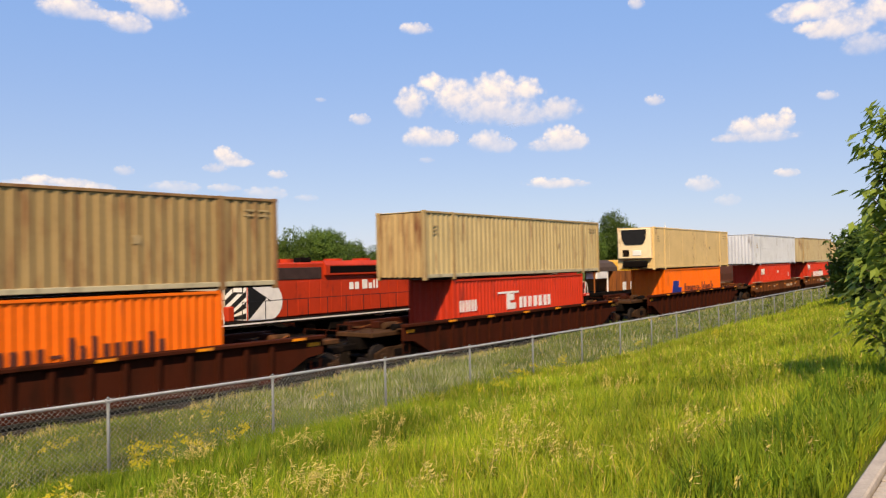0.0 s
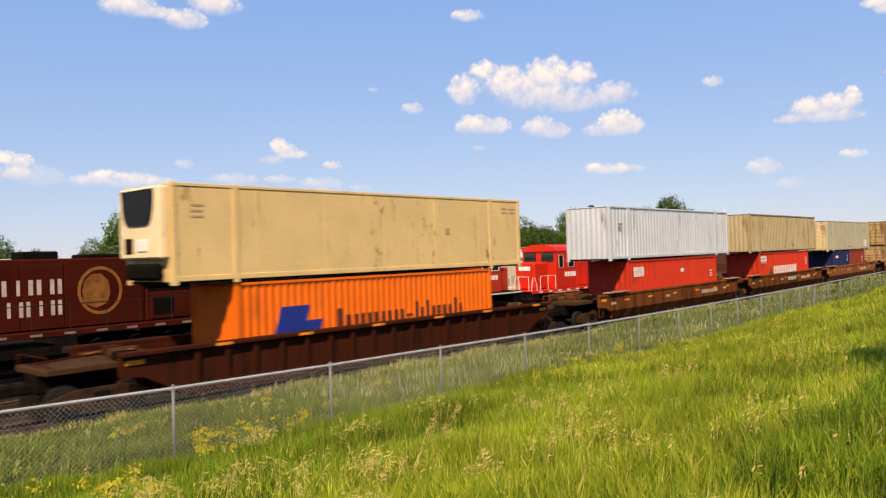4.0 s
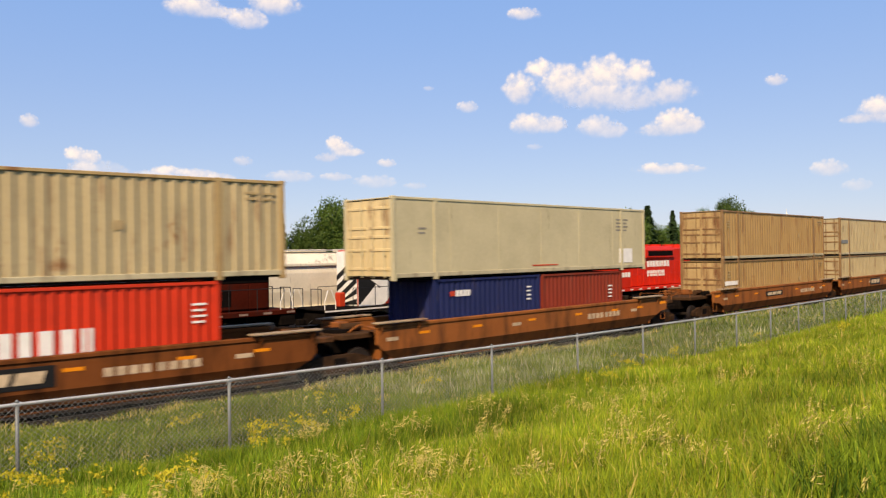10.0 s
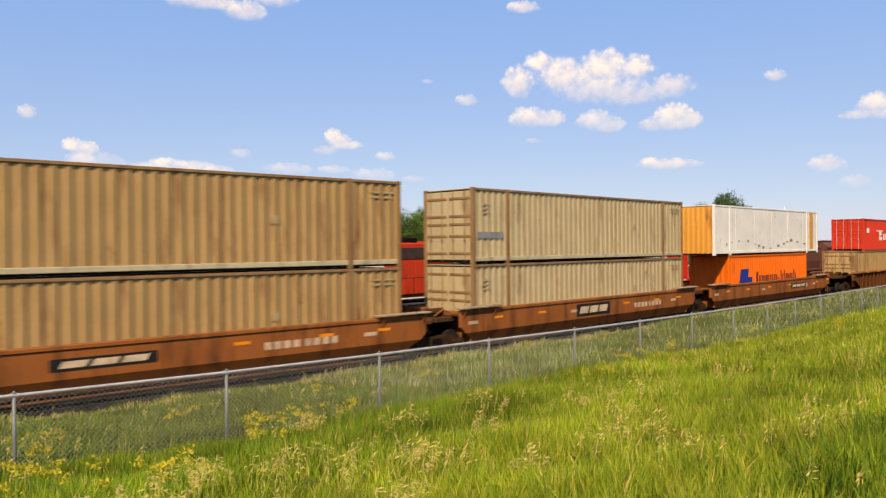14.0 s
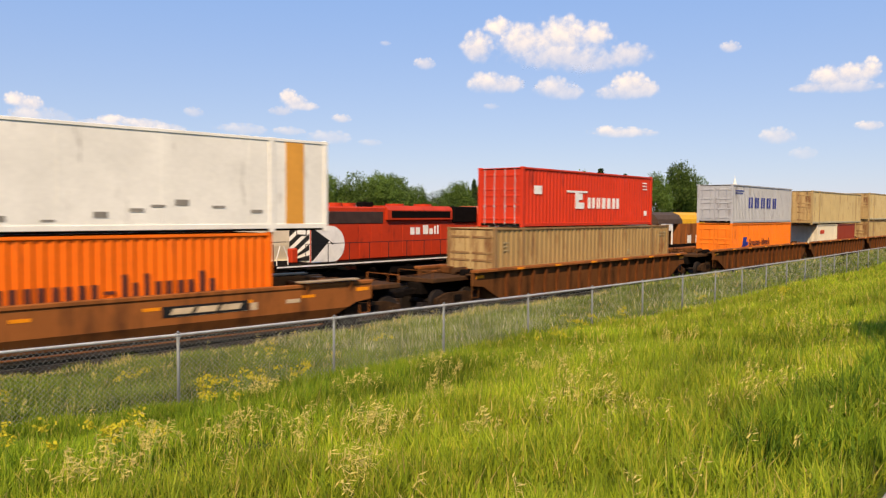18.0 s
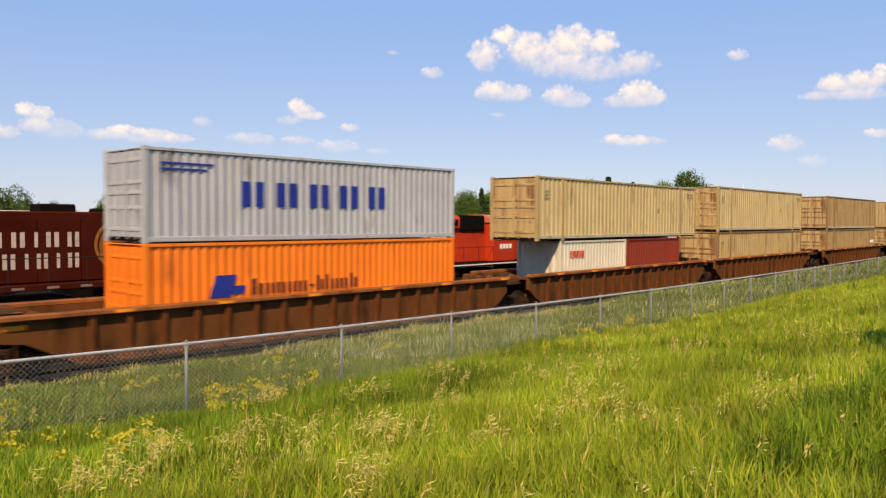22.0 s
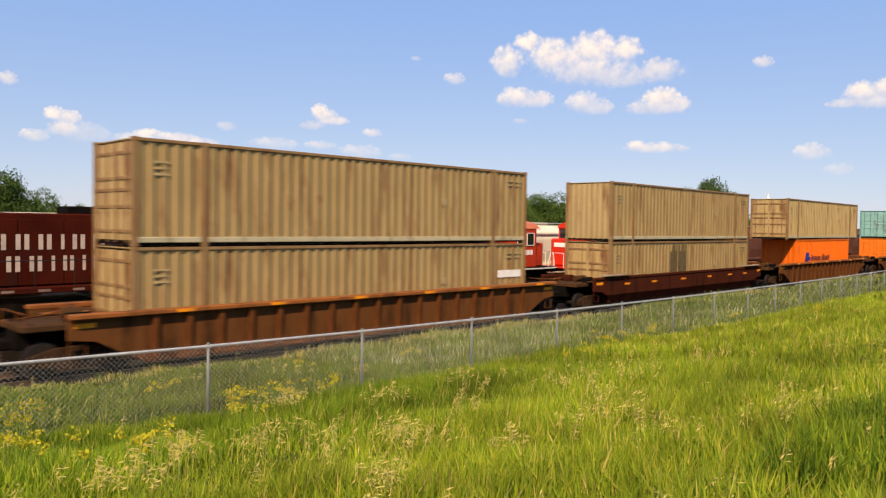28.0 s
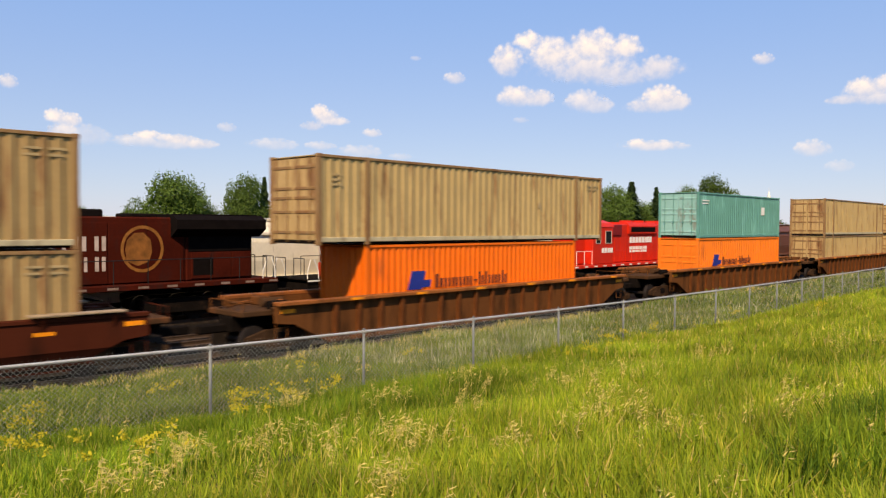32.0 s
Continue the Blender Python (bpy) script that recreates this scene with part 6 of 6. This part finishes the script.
def cloud(blobs, faint=1.0):
    """A far sheet of vapour whose thickness is the sum of soft lumps: azimuth from +y towards +x, height, half width and half height, in degrees."""
    k = CLOUD_FAR * math.pi / 180
    az = sum(b[0] for b in blobs) / len(blobs)
    el = sum(b[1] for b in blobs) / len(blobs)
    lumps = [((b[0] - az) * math.cos(radians(el)) * k, (b[1] - el) * k, b[2] * k, b[3] * k) for b in blobs]
    r = np.random.default_rng(int(1000 * (az + 7 * el)))
    for cx, cy, w, h in list(lumps):
        for i in range(9):
            turn, size = math.pi * (-0.05 + 1.1 * (i + r.random()) / 9), r.uniform(0.18, 0.42)
            lumps.append((cx + 0.86 * w * math.cos(turn), cy + 0.84 * h * math.sin(turn), max(0.8 * h, 0.6 * w) * size, h * size * 1.05))
    x0, x1 = min(c[0] - 1.7 * c[2] for c in lumps), max(c[0] + 1.7 * c[2] for c in lumps)
    y0, y1 = min(c[1] - 1.8 * c[3] for c in lumps), max(c[1] + 1.8 * c[3] for c in lumps)
    nx, ny = min(150, 24 + int((x1 - x0) / 3)), min(90, 16 + int((y1 - y0) / 3))
    s = Shape()
    pts = [(x0 + (x1 - x0) * i / nx, y0 + (y1 - y0) * j / ny, 0) for i in range(nx + 1) for j in range(ny + 1)]
    s.add(pts, [(i * (ny + 1) + j, (i + 1) * (ny + 1) + j, (i + 1) * (ny + 1) + j + 1, i * (ny + 1) + j + 1) for i in range(nx) for j in range(ny)])
    me = s.mesh("cloud")
    thick = me.attributes.new("thickness", "FLOAT", "POINT")
    lit = me.attributes.new("lit", "FLOAT", "POINT")
    low, high = min(c[1] - c[3] for c in lumps), max(c[1] + c[3] for c in lumps)
    p = np.array(pts)
    x, y = p[:, 0], p[:, 1]
    d, up, total = np.full(len(p), -2.0), np.zeros(len(p)), np.zeros(len(p))
    for n, (cx, cy, w, h) in enumerate(lumps):
        q = ((x - cx) / w) ** 2 + ((y - cy) / np.where(y > cy, h, 0.8 * h)) ** 2
        g = 1.0 - q
        if n < len(blobs):
            total += np.exp(-1.2 * q)
        else:
            g = 0.8 * g - 0.22
        up = np.where(g > d, (y - cy) / h - 0.35 * (x - cx) / w, up)
        d = np.maximum(d, g)
    values = np.maximum(d, np.minimum(1.0, 1.1 * total - 0.55))
    level = (y - low) / (high - low)
    tops = np.clip(0.12 + 0.75 * level + 0.22 * np.clip(up, -1, 1), 0, 1)
    thick.data.foreach_set("value", values)
    lit.data.foreach_set("value", tops)
    me.attributes.new("veil", "FLOAT", "POINT").data.foreach_set("value", faint * (0.40 + 0.60 * np.clip(1.5 * level, 0, 1)))
    a, e = radians(az), radians(el)
    way = Vector((math.sin(a) * math.cos(e), math.cos(a) * math.cos(e), math.sin(e)))
    ob = part("cloud", me, CLOUD)
    centre = Vector(EYE) + way * CLOUD_FAR
    right = Vector((math.cos(a), -math.sin(a), 0))
    up = right.cross(way)
    m = Matrix((right, up, -way)).transposed().to_4x4()
    m.translation = centre
    ob.matrix_basis = m
    ob.visible_shadow = False
    tagged(ob, "small white fair-weather cloud in the blue sky", "cloud", "fair-weather clouds", "structure")


def clouds():
    cloud([(19.9, 7.0, 0.7, 0.52), (20.8, 6.8, 0.72, 0.52), (20.3, 6.0, 0.95, 0.61)], 0.9)
    cloud([(18.7, 5.5, 0.92, 0.48)], 0.7)
    cloud([(21.6, 5.8, 1.79, 0.79)], 0.35)
    cloud([(25.6, 6.1, 0.95, 0.33), (27.5, 5.9, 1.42, 0.37), (29.1, 5.6, 1.26, 0.41)], 0.85)
    cloud([(25.1, 5.6, 1.89, 0.51), (27.5, 5.5, 2.14, 0.44)], 0.55)
    cloud([(30.9, 6.8, 0.7, 0.38)], 0.5)
    cloud([(34.2, 5.7, 1.81, 0.48)], 0.45)
    cloud([(37.5, 5.7, 1.17, 0.35)], 0.55)
    cloud([(40.4, 5.3, 1.68, 0.55)], 0.42)
    cloud([(37.5, 8.2, 0.62, 0.57), (38.0, 7.8, 0.88, 0.54), (38.6, 7.5, 1.17, 0.35), (36.9, 7.1, 0.87, 0.39)], 0.95)
    cloud([(41.3, 6.7, 0.75, 0.35)], 0.8)
    cloud([(43.4, 5.0, 0.9, 0.28)], 0.35)
    cloud([(75.0, 8.9, 1.04, 0.8), (76.4, 9.0, 1.16, 0.79), (77.6, 9.2, 0.64, 0.78), (74.0, 8.3, 1.2, 0.36), (76.4, 8.2, 2.01, 0.44)], 1)
    cloud([(69.0, 11.3, 0.73, 0.43)], 0.8)
    cloud([(77.6, 5.7, 0.88, 0.35)], 0.85)
    cloud([(72.1, 5.2, 1.16, 0.63)], 0.65)
    cloud([(73.8, 4.0, 0.91, 0.46)], 0.35)
    cloud([(79.2, 15.0, 0.96, 0.44), (80.4, 14.7, 0.94, 0.5)], 0.9)
    cloud([(80.2, 10.6, 0.7, 0.36)], 0.75)
    cloud([(27.6, 17.2, 2.01, 0.86), (29.0, 17.0, 1.11, 0.51)], 0.95)
    cloud([(31.2, 16.6, 1.6, 0.81)], 0.85)
    cloud([(33.2, 17.8, 1.87, 1.03), (32.0, 18.3, 1.54, 0.58)], 1)
    cloud([(51.6, 17.1, 1.18, 0.5)], 0.9)
    cloud([(44.5, 12.1, 0.42, 0.2)], 0.4)
    cloud([(52.3, 7.7, 0.59, 0.25)], 0.35)
    cloud([(52.8, 13.3, 1.11, 0.75), (51.2, 11.8, 1.21, 1.27), (54.4, 12.2, 1.58, 1.35), (57.4, 12.6, 1.98, 1.39), (59.8, 12.6, 1.16, 0.94), (56.9, 11.1, 2.95, 1.14), (62.1, 11.1, 1.79, 0.95), (59.4, 10.6, 2.29, 0.84)], 1)
    cloud([(52.0, 9.3, 1.5, 0.86), (53.6, 9.2, 1.17, 0.68)], 0.9)
    cloud([(56.8, 8.9, 1.31, 0.92), (57.9, 8.6, 1.15, 0.67)], 0.75)
    cloud([(62.3, 9.1, 1.41, 0.9), (61.9, 8.5, 2.16, 0.61), (63.5, 8.7, 0.89, 0.66)], 1)
    cloud([(61.9, 5.7, 2.34, 0.43), (60.7, 5.9, 0.79, 0.37)], 0.85)
    cloud([(47.4, 10.7, 0.83, 0.49)], 0.7)
    cloud([(79.5, 16.1, 2.6, 0.81), (81.2, 14.8, 1.91, 0.96), (82.5, 13.5, 1.57, 0.78), (79.8, 14.6, 0.82, 0.4), (83.5, 15.5, 1.53, 0.92)], 0.9)
    cloud([(67.9, 18.0, 0.6, 0.5)], 0.8)
    cloud([(17.2, 9.0, 0.6, 0.5)], 0.8)


clouds()


def on_track(x, z):
    """A car's pose on the curved track, carried by its two ends."""
    a, b = float(track_bend(x - 7)), float(track_bend(x + 7))
    return pose(x, MAIN_Y + (a + b) / 2, z, 0, 0, math.degrees(math.atan2(b - a, 14)))


def motions():
    times = [0.25 * i for i in range(129)]
    units = [x for ob, x, z in MOVING if ob.name.startswith("well_car")]
    for ob, x, z in MOVING:
        home = min(units, key=lambda u: abs(u - x))
        walk(ob, [(t, on_track(home - advance(t), z) @ pose(x - home, 0, 0)) for t in times])
    turns = [0.064 * i for i in range(501)]
    for ob, x, r in WHEELS:
        walk(ob, [(t, pose(x, 0, r, 0, -math.degrees(advance(t) / r), 0)) for t in turns])


motions()
